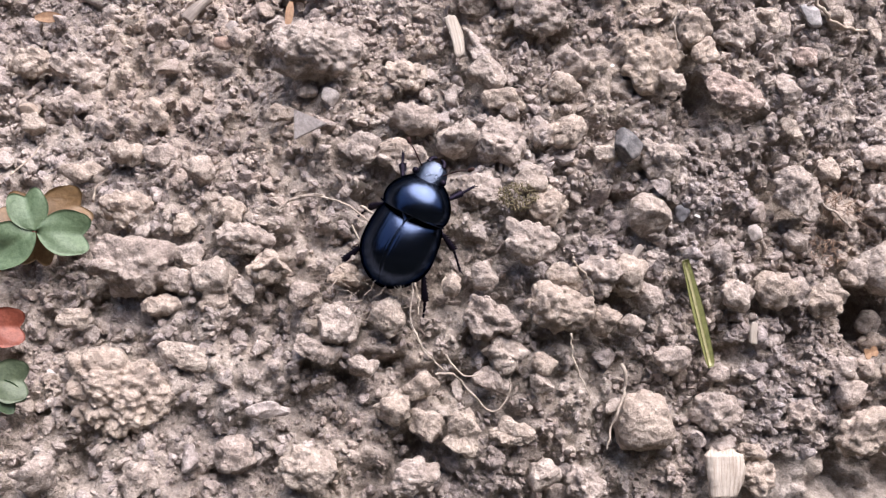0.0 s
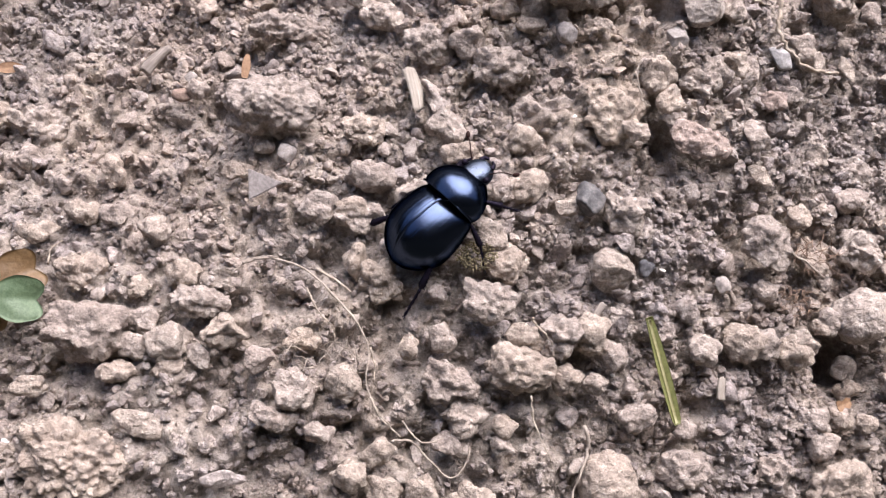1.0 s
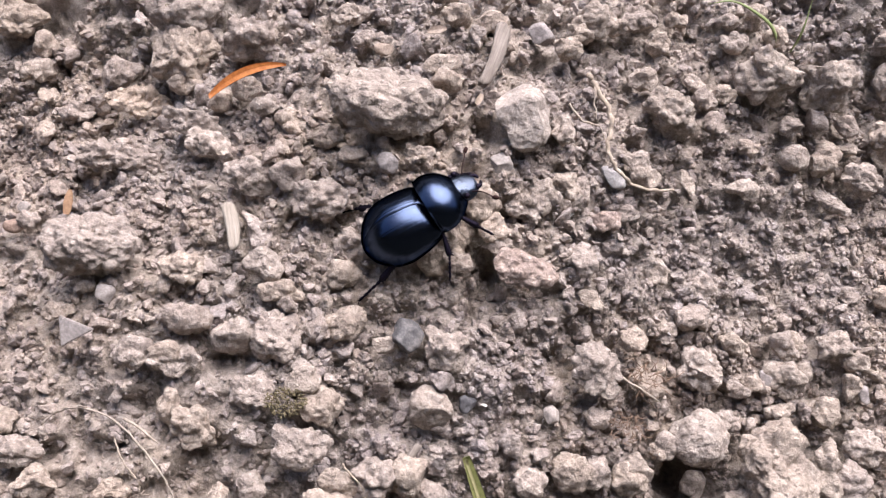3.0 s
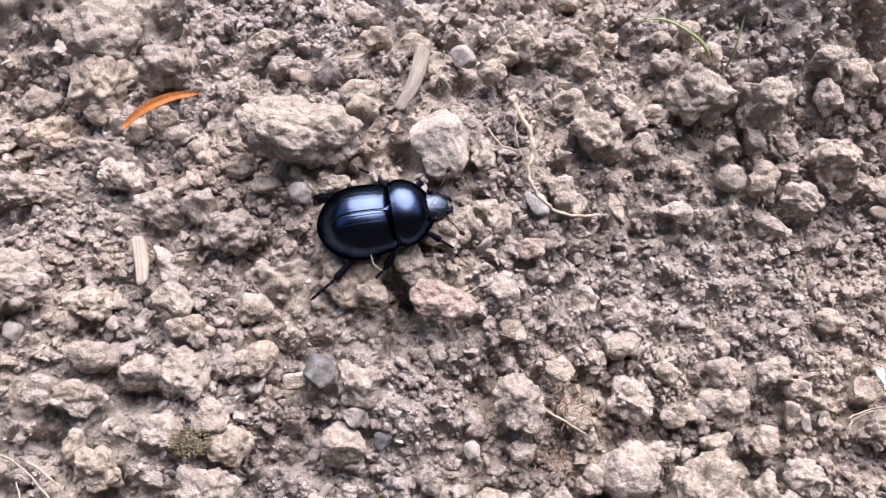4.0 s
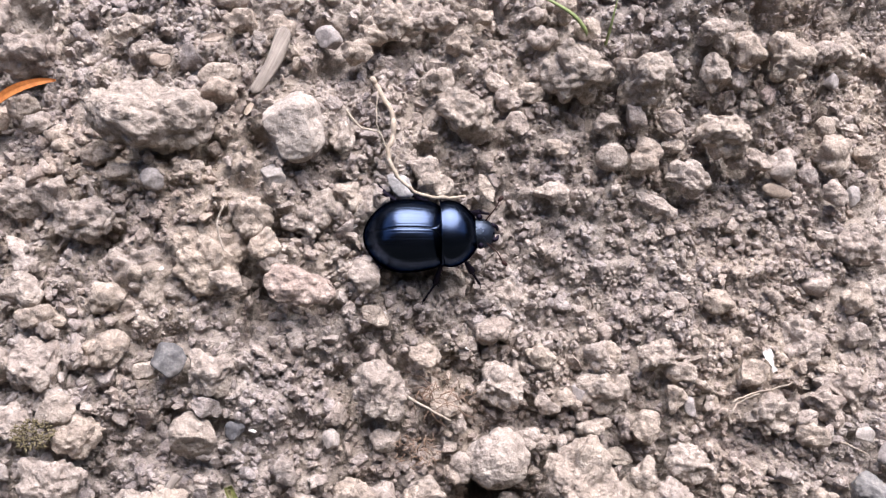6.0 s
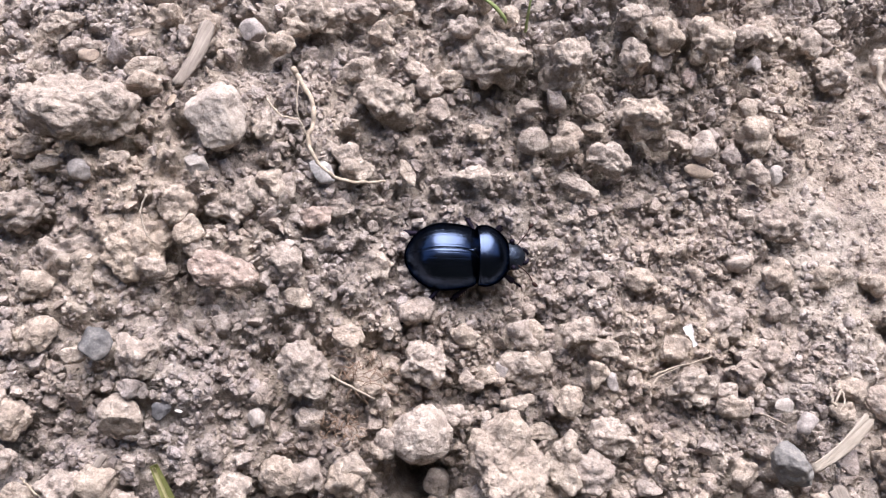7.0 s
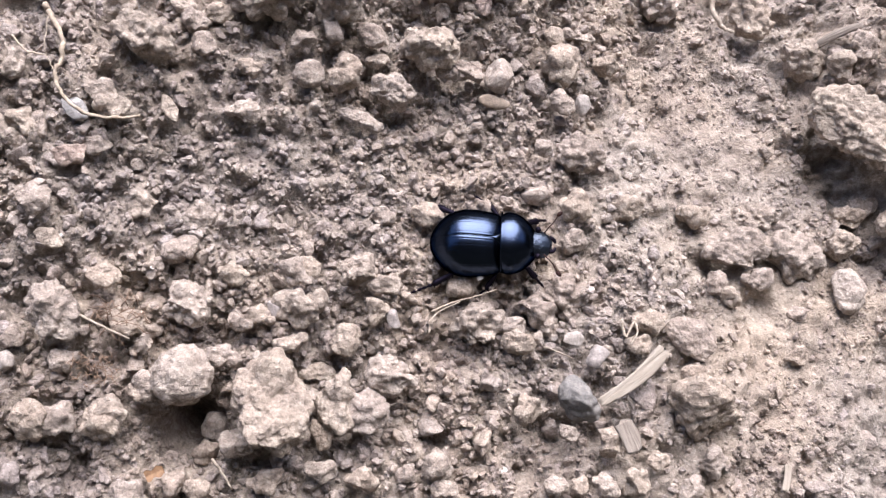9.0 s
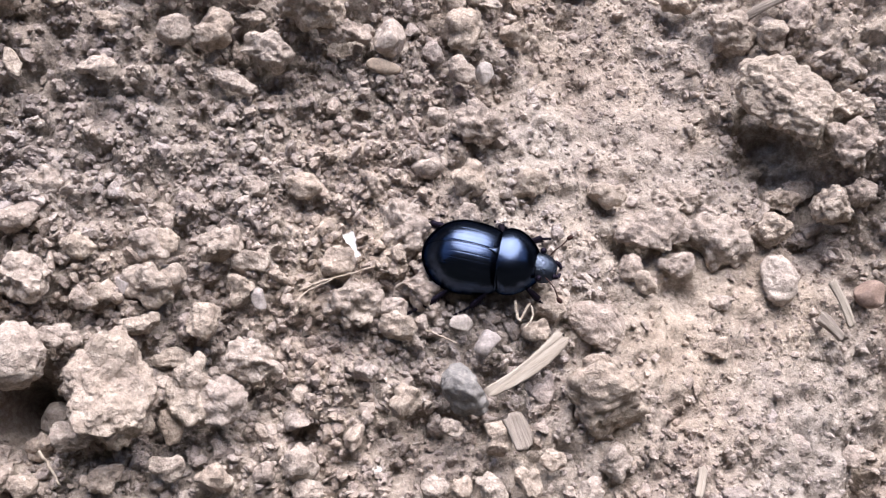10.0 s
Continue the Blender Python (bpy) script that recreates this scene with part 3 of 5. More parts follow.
clod("lump", -1.4, 14.0, 3.2, 2.8, 0, 1.2)
clod("soil", 10.5, 34.6, 3.4, 2.5, 0)
clod("soil", 2.0, 34.3, 4.2, 3.3, 0)
clod("soil", 37.4, 26.1, 3.5, 2.2, 0)
clod("soil", 37.1, 29.6, 3.1, 3.5, 0)
clod("soil", 21.2, 45.6, 3.5, 3.5, 0)
clod("soil", -7.1, -8.4, 6.8, 7.3, 0)
clod("soil", 24.3, -4.4, 5.0, 4.2, 0)
clod("soil", 33.0, -4.8, 6.8, 4.3, 0)
clod("soil", 24.7, -9.4, 5.8, 5.0, 0)
clod("soil", 30.1, -14.4, 4.2, 5.0, 0)
clod("soil", 18.3, -10.2, 3.3, 2.9, 0)
clod("soil", 9.5, -8.2, 6.5, 4.9, 0)
clod("lump", 11.3, 4.5, 4.1, 4.9, 0, 1.7)
clod("soil", 8.9, -0.5, 4.9, 3.3, 0)
clod("soil", -0.9, -3.9, 4.0, 3.2, 0)
clod("lump", 4.1, 5.8, 4.0, 3.2, 0, 1.3)
clod("slab", -7.5, 1.5, 4.1, 2.3, -30)
clod("soil", 1.3, -10.2, 5.6, 3.2, -20)
clod("soil", -6.3, -14.7, 3.9, 3.1, 0)
clod("soil", 12.3, -15.4, 3.7, 2.8, 0)
clod("soil", -0.8, -21.8, 3.9, 4.3, 0)
clod("soil", -7.7, -22.3, 4.6, 3.8, 0)
clod("soil", 3.7, -18.8, 4.0, 4.0, 0)
clod("soil", 36.6, -6.9, 5.1, 3.4, 0)
clod("soil", 46.0, 28.6, 8.3, 7.4, -23)
clod("soil", 15.2, 32.8, 5.0, 2.9, -3)
clod("soil", 38.5, 29.3, 2.6, 2.6, -3)
clod("soil", 44.7, 37.4, 4.4, 5.3, -3)
clod("soil", 44.2, 42.5, 6.1, 4.4, -3)
clod("soil", 57.3, 40.6, 7.2, 6.5, -3)
clod("soil", 50.0, 41.1, 5.3, 5.3, -3)
clod("pale", 68.4, 38.9, 2.5, 2.8, -3)
clod("rust", 54.8, 35.3, 2.5, 3.8, -3)
clod("stone", 56.2, 23.7, 4.9, 4.9, -3)
clod("tan", 55.0, 19.9, 4.5, 2.1, -13)
clod("soil", 49.9, 24.5, 6.2, 3.7, -3)
clod("ball", 66.2, 31.2, 3.3, 3.3, -3)
clod("soil", 70.6, 40.8, 3.8, 2.4, -3)
clod("soil", 70.8, 31.9, 4.8, 1.9, -13)
clod("soil", 67.4, 11.5, 6.8, 5.6, -3)
clod("soil", 62.2, 12.6, 2.7, 2.7, -3)
clod("soil", 66.3, 19.9, 3.7, 4.1, -3)
clod("soil", 82.1, 44.5, 5.0, 5.0, -3)
clod("soil", 88.4, 48.8, 4.6, 3.1, -3)
clod("soil", 102.3, 45.2, 4.2, 5.2, -3)
clod("soil", 103.9, 36.6, 7.2, 10.2, 17)
clod("soil", 87.8, 39.9, 6.1, 7.1, -3)
clod("soil", 75.1, 27.1, 3.8, 3.8, -3)
clod("lump", 56.0, -3.6, 7.8, 6.6, -3, 2.8)
clod("lump", 61.8, -10.5, 7.4, 5.2, -33, 1.6)
clod("soil", 58.1, -12.6, 8.2, 3.7, -45, 1.6)
clod("pale", 62.5, -16.6, 2.9, 2.5, -3)
clod("pale", 65.4, -19.3, 3.8, 3.3, -23)
clod("blue", 62.3, -25.1, 5.6, 6.6, 12)
clod("slab", 81.4, -17.7, 8.9, 5.7, -21)
clod("soil", 80.1, -26.8, 10.7, 8.3, -31)
clod("soil", 74.4, -14.7, 5.1, 3.4, -3)
clod("soil", 79.4, -22.6, 3.4, 3.0, -3)
clod("soil", 47.6, -7.4, 5.1, 3.8, -3, 1.6)
clod("lump", 49.3, -13.4, 6.7, 5.0, -3)
clod("soil", 54.5, -16.6, 4.2, 4.2, -3)
clod("soil", 55.3, -25.9, 4.5, 4.5, -3)
clod("soil", 74.0, 2.7, 5.4, 4.0, -3)
clod("soil", 85.6, 1.7, 5.6, 3.7, -3)
clod("soil", 65.6, 3.2, 4.4, 4.4, -3)
clod("soil", 64.6, -2.1, 4.3, 3.0, -3, 0.8)
clod("soil", 26.1, -3.8, 3.3, 3.7, -3)
clod("soil", 15.5, -4.2, 4.9, 3.3, -3)
clod("soil", 26.6, -8.9, 4.1, 3.7, -3)
clod("soil", 35.4, -10.6, 3.3, 4.6, -3)
clod("pale", 21.1, -9.4, 2.5, 2.8, -3)
clod("soil", 16.4, -10.8, 3.3, 2.8, -3)
clod("pale", 37.5, -11.9, 2.0, 2.7, 17)
clod("soil", 23.3, -14.4, 4.9, 2.9, -3)
clod("soil", 13.7, -15.4, 2.8, 2.8, -3)
clod("stone", 11.9, -25.5, 4.0, 4.7, -3)
clod("soil", 15.4, -27.3, 5.6, 3.6, -3)
clod("slab", 26.5, -27.0, 2.9, 4.5, -3)
clod("slab", 26.3, -18.8, 5.9, 2.5, -3)
clod("soil", 36.9, -19.6, 6.6, 4.9, -3)
clod("soil", 2.7, -19.8, 3.1, 2.7, -3)
clod("soil", 3.7, -13.3, 2.4, 2.8, -3)
clod("ball", 8.6, -17.8, 7.6, 7.6, -3)
clod("soil", 43.6, 3.1, 4.3, 3.4, -3, 1.4)
clod("soil", 115.1, 13.3, 16.9, 9.7, -42)
clod("soil", 109.3, 27.9, 8.0, 6.3, -4)
clod("soil", 115.3, 25.5, 5.1, 4.3, -4)
clod("soil", 118.2, 28.2, 4.4, 6.1, -4)
clod("soil", 118.8, -1.3, 6.2, 4.9, -4)
clod("lump", 122.8, 6.9, 7.4, 7.2, -4)
clod("lump", 122.4, 13.0, 6.5, 4.1, -14)
clod("lump", 122.0, 20.1, 8.2, 4.1, -19)
clod("soil", 112.8, 0.7, 5.9, 4.3, -4)
clod("soil", 116.8, 2.4, 4.9, 3.3, -4)
clod("soil", 123.2, 0.6, 4.8, 4.0, -4)
clod("soil", 91.8, -4.8, 9.9, 6.3, -9)
clod("soil", 100.9, -5.5, 9.0, 6.7, -19)
clod("lump", 97.2, 1.2, 7.4, 3.3, -14)
clod("soil", 103.3, 22.9, 2.6, 1.8, -4)
clod("soil", 101.8, 12.3, 2.2, 1.9, -4)
clod("stone", 109.6, -11.9, 5.0, 6.6, 4)
clod("soil", 79.9, -34.8, 3.4, 4.3, -4)
clod("soil", 94.5, -9.3, 4.7, 3.5, -4)
clod("soil", 87.4, -9.3, 3.1, 3.8, -4)
clod("soil", 89.0, -11.8, 3.1, 3.1, -4)
clod("soil", 98.0, -21.5, 4.5, 3.0, -4)
clod("soil", 100.3, -14.8, 3.5, 2.3, -4)
clod("red", 123.3, -14.5, 4.8, 3.9, -4)
clod("soil", 118.6, -37.2, 3.9, 3.2, -4)
clod("soil", 65.6, -31.2, 3.5, 4.9, -4)
clod("soil", 64.4, -36.7, 4.8, 3.0, -4)
clod("soil", 57.7, -36.0, 3.1, 2.7, -4)
clod("soil", 60.7, -36.5, 2.7, 2.4, -4)
clod("soil", 60.3, -29.5, 3.1, 2.7, -4)
clod("soil", 41.8, -32.7, 4.2, 4.2, -4)
clod("soil", 42.9, -35.6, 4.0, 2.7, -4)
clod("soil", 72.2, -34.3, 3.4, 2.7, -4)
clod("soil", 54.4, -14.4, 3.5, 3.2, -4)
clod("boulder", 20.0, -22.6, 10.2, 12.2, 18)
clod("boulder", 29.3, -22.9, 5.1, 7.4, -14)
clod("boulder", 32.8, -24.8, 5.6, 5.7, -4)
clod("soil", 15.0, -15.9, 2.7, 2.4, -4)
clod("soil", 18.7, -32.8, 4.7, 2.7, 16)
clod("soil", 9.9, -32.8, 3.3, 2.6, -4)
clod("soil", 10.5, -28.4, 4.0, 3.0, -4)
clod("soil", 26.5, -32.0, 4.7, 2.8, -4)
clod("soil", 31.9, -33.7, 4.2, 3.4, -4)
clod("soil", 37.7, -33.4, 3.4, 2.7, -4)
clod("ledge", -36.3, 7.8, 11.1, 8.7, 14, 3.7)
clod("ochre", -29.4, 9.8, 8.7, 9.4, 17, 2.5)
clod("pale", -86.7, 15.2, 2.2, 1.9, 2)
clod("red", -87.8, 12.4, 2.9, 2.0, 2)
clod("tan", -93.9, 15.4, 1.6, 1.6, 2)
clod("tan", -115.3, 1.7, 3.2, 1.8, 2)
clod("soil", -94.9, -49.6, 4.5, 4.4, 2)
clod("soil", -106.8, -49.2, 5.2, 4.5, 2)
clod("soil", -104.2, -29.7, 4.3, 2.9, 2)
clod("soil", -38.0, -22.3, 6.2, 5.6, 2)
clod("soil", -36.8, -27.7, 4.6, 3.7, 2)
clod("soil", -65.5, -28.5, 4.3, 4.3, 2)
clod("soil", -16.9, -23.1, 4.6, 3.9, 2)
clod("soil", -13.7, -44.5, 3.9, 3.1, 2)
clod("soil", -65.1, -6.0, 4.0, 3.4, 2)
clod("lump", -108.3, 8.9, 9.5, 4.3, 2)
clod("soil", -116.0, 10.4, 7.0, 5.2, 2)
clod("soil", -99.7, -5.9, 4.8, 4.0, 2)
clod("soil", -72.0, 49.9, 5.4, 3.7, -1)
clod("soil", -64.4, 46.4, 10.3, 10.0, -1)
clod("soil", -26.8, 47.5, 5.1, 3.5, -1)
clod("soil", -19.6, 46.9, 6.8, 4.4, -1)
clod("soil", -47.1, -9.7, 4.3, 4.1, -1)
clod("soil", -53.4, -11.1, 5.7, 4.3, -1, 1.8)
clod("soil", -60.6, -15.6, 7.0, 5.0, -1, 2.1)
clod("soil", -64.2, -13.0, 3.7, 5.0, -1, 1.6)
clod("soil", -62.3, -1.4, 5.6, 4.2, -1)
clod("soil", -63.3, -6.9, 6.2, 3.4, -1, 0.9)
clod("soil", -54.2, 18.2, 6.6, 4.4, -1)
clod("soil", 18.0, 18.4, 4.8, 3.2, -1)
clod("soil", 71.3, 44.7, 4.8, 5.7, -3)
clod("soil", 66.7, 43.3, 4.7, 3.7, -3)
clod("soil", 67.0, 26.5, 5.6, 5.6, -3)
clod("lump", 36.6, 3.0, 4.2, 2.5, -3, 0.5)
clod("soil", 110.4, -4.5, 6.4, 4.8, -4)
clod("soil", 68.8, -36.4, 5.1, 4.2, -4)
clod("pale", 69.7, 19.7, 2.9, 3.2, -4)
clod("soil", 72.2, -17.9, 3.6, 2.9, -4)


# ---- crumbs and grit, too many to count ----
def scatter(name, label, number, small, large, level, seed, power=2.2):
    g = np.random.default_rng(seed)
    kinds = [rough_ball(level, seed + k, 8, 0.34, 0.24 if level > 2 else 0.12, large * 1.6, cut=(0.35, 0.8)) for k in range(12)]
    x, y = g.uniform(-0.133, 0.14, number * 3), g.uniform(-0.058, 0.062, number * 3)
    c = coarseness(x, y)
    often = np.clip(0.7 + 1.1 * patches(x, y), 0.35, 1) * (c ** 2 * (1 - 0.95 * fineness(x, y)) if small > 0.7 else np.maximum(c ** 1.5, 0.3) if small > 0.2 else 1)
    if 0.2 < small < 0.5:
        often = np.maximum(often, 0.9 * fineness(x, y) * c)
    keep = (g.random(number * 3) < often) & (holes(x, y) < 0.0045)
    keep &= (y < 0.064 + 0.5 * np.minimum(0, x + 0.05)) & (y < 0.064 - 0.6 * np.maximum(0, x - 0.1)) & (y > -0.045 - 0.02 * (x < -0.02) + 0.2 * np.minimum(0, 0.02 - np.abs(x)))
    for cx, cy, ca, cb, turn in PLACED:
        u, w = (x - cx) * math.cos(turn) + (y - cy) * math.sin(turn), (y - cy) * math.cos(turn) - (x - cx) * math.sin(turn)
        keep &= (u / ca) ** 2 + (w / cb) ** 2 > 0.8
    x, y = x[keep][:number], y[keep][:number]
    r = small * (1 - g.random(len(x)) * (1 - (small / large) ** power)) ** (-1 / power) * 1.3 * MM
    z = land(x, y) + relief(x, y) + r * (g.uniform(-0.15, 0.85, len(x)) * (0.5 + 0.5 * coarseness(x, y)) - 0.5 * (1 - coarseness(x, y)))
    verts, faces, base = [], [], 0
    for i in range(len(x)):
        v, f = kinds[i % 12]
        q = g.normal(size=4)
        q /= np.linalg.norm(q)
        a, b, c, d = q
        turn = np.array([[1 - 2 * (c * c + d * d), 2 * (b * c - a * d), 2 * (b * d + a * c)], [2 * (b * c + a * d), 1 - 2 * (b * b + d * d), 2 * (c * d - a * b)], [2 * (b * d - a * c), 2 * (c * d + a * b), 1 - 2 * (b * b + c * c)]])
        verts.append((v * g.uniform(0.6, 1.2, 3)) @ turn * r[i] + (x[i], y[i], z[i]))
        faces.append(f + base)
        base += len(v)
    tagged(fast_mesh(name, np.concatenate(verts), np.concatenate(faces), CRUMB, level > 2), label, "soil crumbs", kind="stuff")


scatter("large_crumbs", "loose knobbly crumbs of dry grey-brown soil", 300, 1.1, 1.8, 3, 1000)
scatter("soil_crumbs", "loose rounded crumbs of dry grey-brown soil", 4600, 0.56, 1.0, 2, 1500)
scatter("small_crumbs", "small loose crumbs of dry grey-brown soil", 17000, 0.3, 0.62, 2, 2000, 1.6)
scatter("soil_grit", "fine dry grit strewn over the soil", 26000, 0.2, 0.4, 1, 3000)


# ---- roots, sticks, chips ----
def glide(points, steps=6):
    """Points along a smooth line through the given ones."""
    p = [Vector(q) for q in points]
    p = [2 * p[0] - p[1]] + p + [2 * p[-1] - p[-2]]
    out = []
    for k in range(1, len(p) - 2):
        for s in range(steps):
            t = s / steps
            out.append(0.5 * ((2 * p[k]) + (p[k + 1] - p[k - 1]) * t + (2 * p[k - 1] - 5 * p[k] + 4 * p[k + 1] - p[k + 2]) * t * t + (3 * p[k] - p[k - 1] - 3 * p[k + 1] + p[k + 2]) * t ** 3))
    return out + [p[-2]]


def root(width, *points):
    g = random.Random(len(points) * 100 + int(points[0][0] * 10))
    line = glide([(x * MM, y * MM, 0) for x, y in points])
    base = line[0].copy()
    for q in line:
        q.z = float(land(q.x, q.y)) + (2.3 + g.uniform(-0.35, 0.5)) * MM
        q.x += g.uniform(-0.06, 0.06) * MM
        q.y += g.uniform(-0.06, 0.06) * MM
    base.z = float(land(base.x, base.y))
    radii = [width * MM * 0.5 * (1.0 - 0.55 * k / len(line)) * g.uniform(0.85, 1.15) for k in range(len(line))]
    v, f = tube([q - base for q in line], [w * 0.85 for w in radii], 7)
    ob = new("rootlet", mesh_of("rootlet", v, f, ROOT))
    ob.location = base
    tagged(ob, "thin pale dry rootlet curling over the soil" if width < 0.5 else "thicker pale dry root strand lying on soil", "root", "rootlets")


root(.35, (-62.5, -30.2), (-61.3, -32.6), (-58.7, -35.0))
root(.35, (-58.5, -33.1), (-56.2, -35.6), (-53.3, -35.1))
root(.4, (-59.8, -35.5), (-57.2, -35.6), (-54.9, -38.0), (-52.2, -40.0), (-50.3, -37.8), (-50.2, -35.6))
root(.3, (-42.4, -29.7), (-41.7, -33.3), (-39.9, -36.8), (-38.9, -39.0))
root(.55, (-34.9, -33.4), (-34.3, -36.6), (-35.6, -40.3), (-36.5, -44.4))
root(.35, (-42.3, -20.0), (-41.1, -21.4), (-39.6, -23.1), (-39.3, -24.9))
root(.4, (-78.4, -13.7), (-75.3, -13.0), (-70.8, -14.4), (-66.6, -18.3), (-63.9, -21.8), (-62.8, -24.5), (-63.0, -28.6), (-61.5, -32.0), (-59.7, -34.0))
root(.3, (-70.4, -16.9), (-69.0, -19.8), (-67.2, -21.8), (-66.9, -23.6))
root(.95, (-7.5, 33.6), (-6.5, 31.5), (-5.1, 28.6), (-5.0, 25.3), (-5.8, 22.8), (-4.6, 19.7), (-2.0, 17.5), (1.3, 17.0), (4.7, 17.3))
root(.4, (-11.2, 28.6), (-9.4, 26.3), (-7.0, 25.6), (-6.0, 23.6))
root(.3, (-6.8, 31.9), (-7.2, 27.6), (-6.8, 25.6))
root(.35, (-27.0, 15.5), (-27.8, 13.2), (-27.0, 10.2), (-25.8, 9.0))
root(.4, (42.5, -11.5), (45.3, -10.4), (48.8, -9.7), (52.1, -8.9))
root(.4, (42.0, -14.4), (43.0, -11.9), (46.7, -10.3))
root(.5, (69.4, -14.2), (69.7, -16.8), (71.2, -14.7), (71.5, -16.2), (70.2, -17.9))
root(.4, (57.9, -17.3), (59.6, -18.2), (61.6, -19.2))
root(.5, (12.1, -29.0), (13.4, -31.1), (14.5, -33.1))
root(.35, (-103.5, -13.9), (-103.4, -11.7), (-102.0, -10.6))
root(.35, (-79.9, -15.2), (-77.8, -13.4), (-75.0, -12.8), (-72.9, -13.6))
root(.5, (-69.3, -14.3), (-67.1, -15.7), (-65.0, -17.3))
root(.35, (-115.3, -10.2), (-113.5, -7.9), (-111.8, -4.9))
root(.35, (-62.7, -24.2), (-62.0, -26.3), (-62.2, -28.4))
root(.6, (-5.6, -8.1), (-1.6, -10.4), (2.1, -12.6))
root(.3, (5.7, -16.9), (9.6, -17.5))
root(1.3, (97.9, 42.5), (97.2, 37.6), (98.5, 34.9), (99.8, 34.0))

STICKS = {
    "twig": (TWIG, "twig", "short weathered grey twig lying on dry soil", 0.8),
    "straw": (STRAW, "straw", "broken piece of pale dry straw on soil", 0.5),
    "halfstem": (STRAW, "split_stem", "split hollow pale dry plant stem on soil", 0.55),
    "chip": (TWIG, "wood_chip", "flat greyish wood chip lying on soil", 0.35),
    "bark": (BARK, "bark_chip", "broken cream wood chip with brown bark edge", 0.5),
}


def stick(kind, start, end, width):
    """A broken stick between two places, width in millimetres, flattened by its kind."""
    mat, name, label, flat = STICKS[kind]
    g = random.Random(int(start[0] * 10 + start[1]))
    a, b = (Vector((p[0], p[1], 0)) * MM for p in (start, end))
    length, w = (b - a).length, width * MM / 2
    rows, sides = 26, 14
    ridge = [g.uniform(-0.13, 0.13) for i in range(sides)]
    verts = []
    for k in range(rows):
        s = k / (rows - 1)
        swell = 1 + 0.07 * math.sin(5 * s + start[0])
        swell *= (0.72 if k in (0, rows - 1) else 1) * (1.12 - 0.3 * s)
        bend = 0.05 * length * math.sin(math.pi * s)
        for i in range(sides):
            o = 2 * math.pi * i / sides
            y, z = math.cos(o), math.sin(o) * flat
            if kind == "halfstem" and z > 0:
                z *= 0.15 + 0.5 * abs(y) ** 3
            if kind in ("chip", "bark"):
                y = math.copysign(abs(y) ** 0.5, y)
                z = math.copysign(abs(z) ** 0.6 * flat ** 0.4, z)
            r = w * swell * (1 + ridge[i] + 0.03 * g.uniform(-1, 1) + 0.1 * math.sin(3 * o + start[0] + 2 * s))
            end_ragged = g.uniform(-0.4, 0.4) * w if k in (0, rows - 1) else 0
            verts.append((s * length + end_ragged, bend + r * y, r * z))
    faces = grid_faces(sides, rows, True) + [tuple(range(sides))[::-1], tuple(range(len(verts) - sides, len(verts)))]
    ob = new(name, mesh_of(name, verts, faces, mat))
    za, zb = (float(land(p.x, p.y)) + 1.7 * MM + w * flat for p in (a, b))
    d = Vector((b.x - a.x, b.y - a.y, zb - za))
    ob.matrix_basis = Matrix.Translation((a.x, a.y, za)) @ d.to_track_quat("X", "Z").to_matrix().to_4x4()
    tagged(ob, label, name.replace("_", " "), "plant litter")


stick("twig", (-19.2, 41.1), (-23.7, 30.4), 1.9)
stick("straw", (-57.4, 14.0), (-56.4, 7.4), 1.8)
stick("halfstem", (75.4, -18.8), (64.6, -25.5), 2.1)
stick("straw", (117.0, -12.5), (119.2, -19.1), 1.3)
stick("chip", (114.3, -17.4), (117.5, -20.7), 1.7)
stick("straw", (91.3, -36.2), (89.9, -39.7), 1.1)
stick("twig", (-34.3, -20.7), (-32.4, -17.7), 1.0)
stick("bark", (-19.7, -44.5), (-19.4, -50.5), 4.7)
stick("twig", (-93.5, 16.1), (-90.2, 20.2), 1.7)
stick("chip", (67.5, -28.3), (68.6, -32.5), 2.4)
stick("twig", (111.9, 29.6), (119.2, 32.0), 1.4)
stick("straw", (-14.9, -29.9), (-14.7, -26.9), 1.1)


# ---- leaves ----
def blade_mesh(name, length, width, shape, curl, fold, mat, thick=0.00018, nu=15, nv=21):
    """A leaf along x from the origin: shape(s) is the half width, curl bends it down, fold lifts its sides."""
    top, low = [], []
    for j in range(nv):
        s = j / (nv - 1)
        for i in range(nu):
            u = 2 * i / (nu - 1) - 1
            y = u * shape(s) * width / 2
            x = s * length
            z = -curl * length * s * s + fold * abs(u) * shape(s) * width / 2
            top.append((x, y, z + thick / 2))
            low.append((x, y, z - thick / 2))
    n = nu * nv
    faces = grid_faces(nu, nv)
    rim = [i for i in range(nu)] + [j * nu + nu - 1 for j in range(1, nv)] + [n - 1 - i for i in range(1, nu)] + [j * nu for j in range(nv - 2, 0, -1)]
    sides = [(rim[k], rim[(k + 1) % len(rim)], rim[(k + 1) % len(rim)] + n, rim[k] + n) for k in range(len(rim))]
    return mesh_of(name, top + low, faces + [tuple(i + n for i in q[::-1]) for q in faces] + sides, mat)


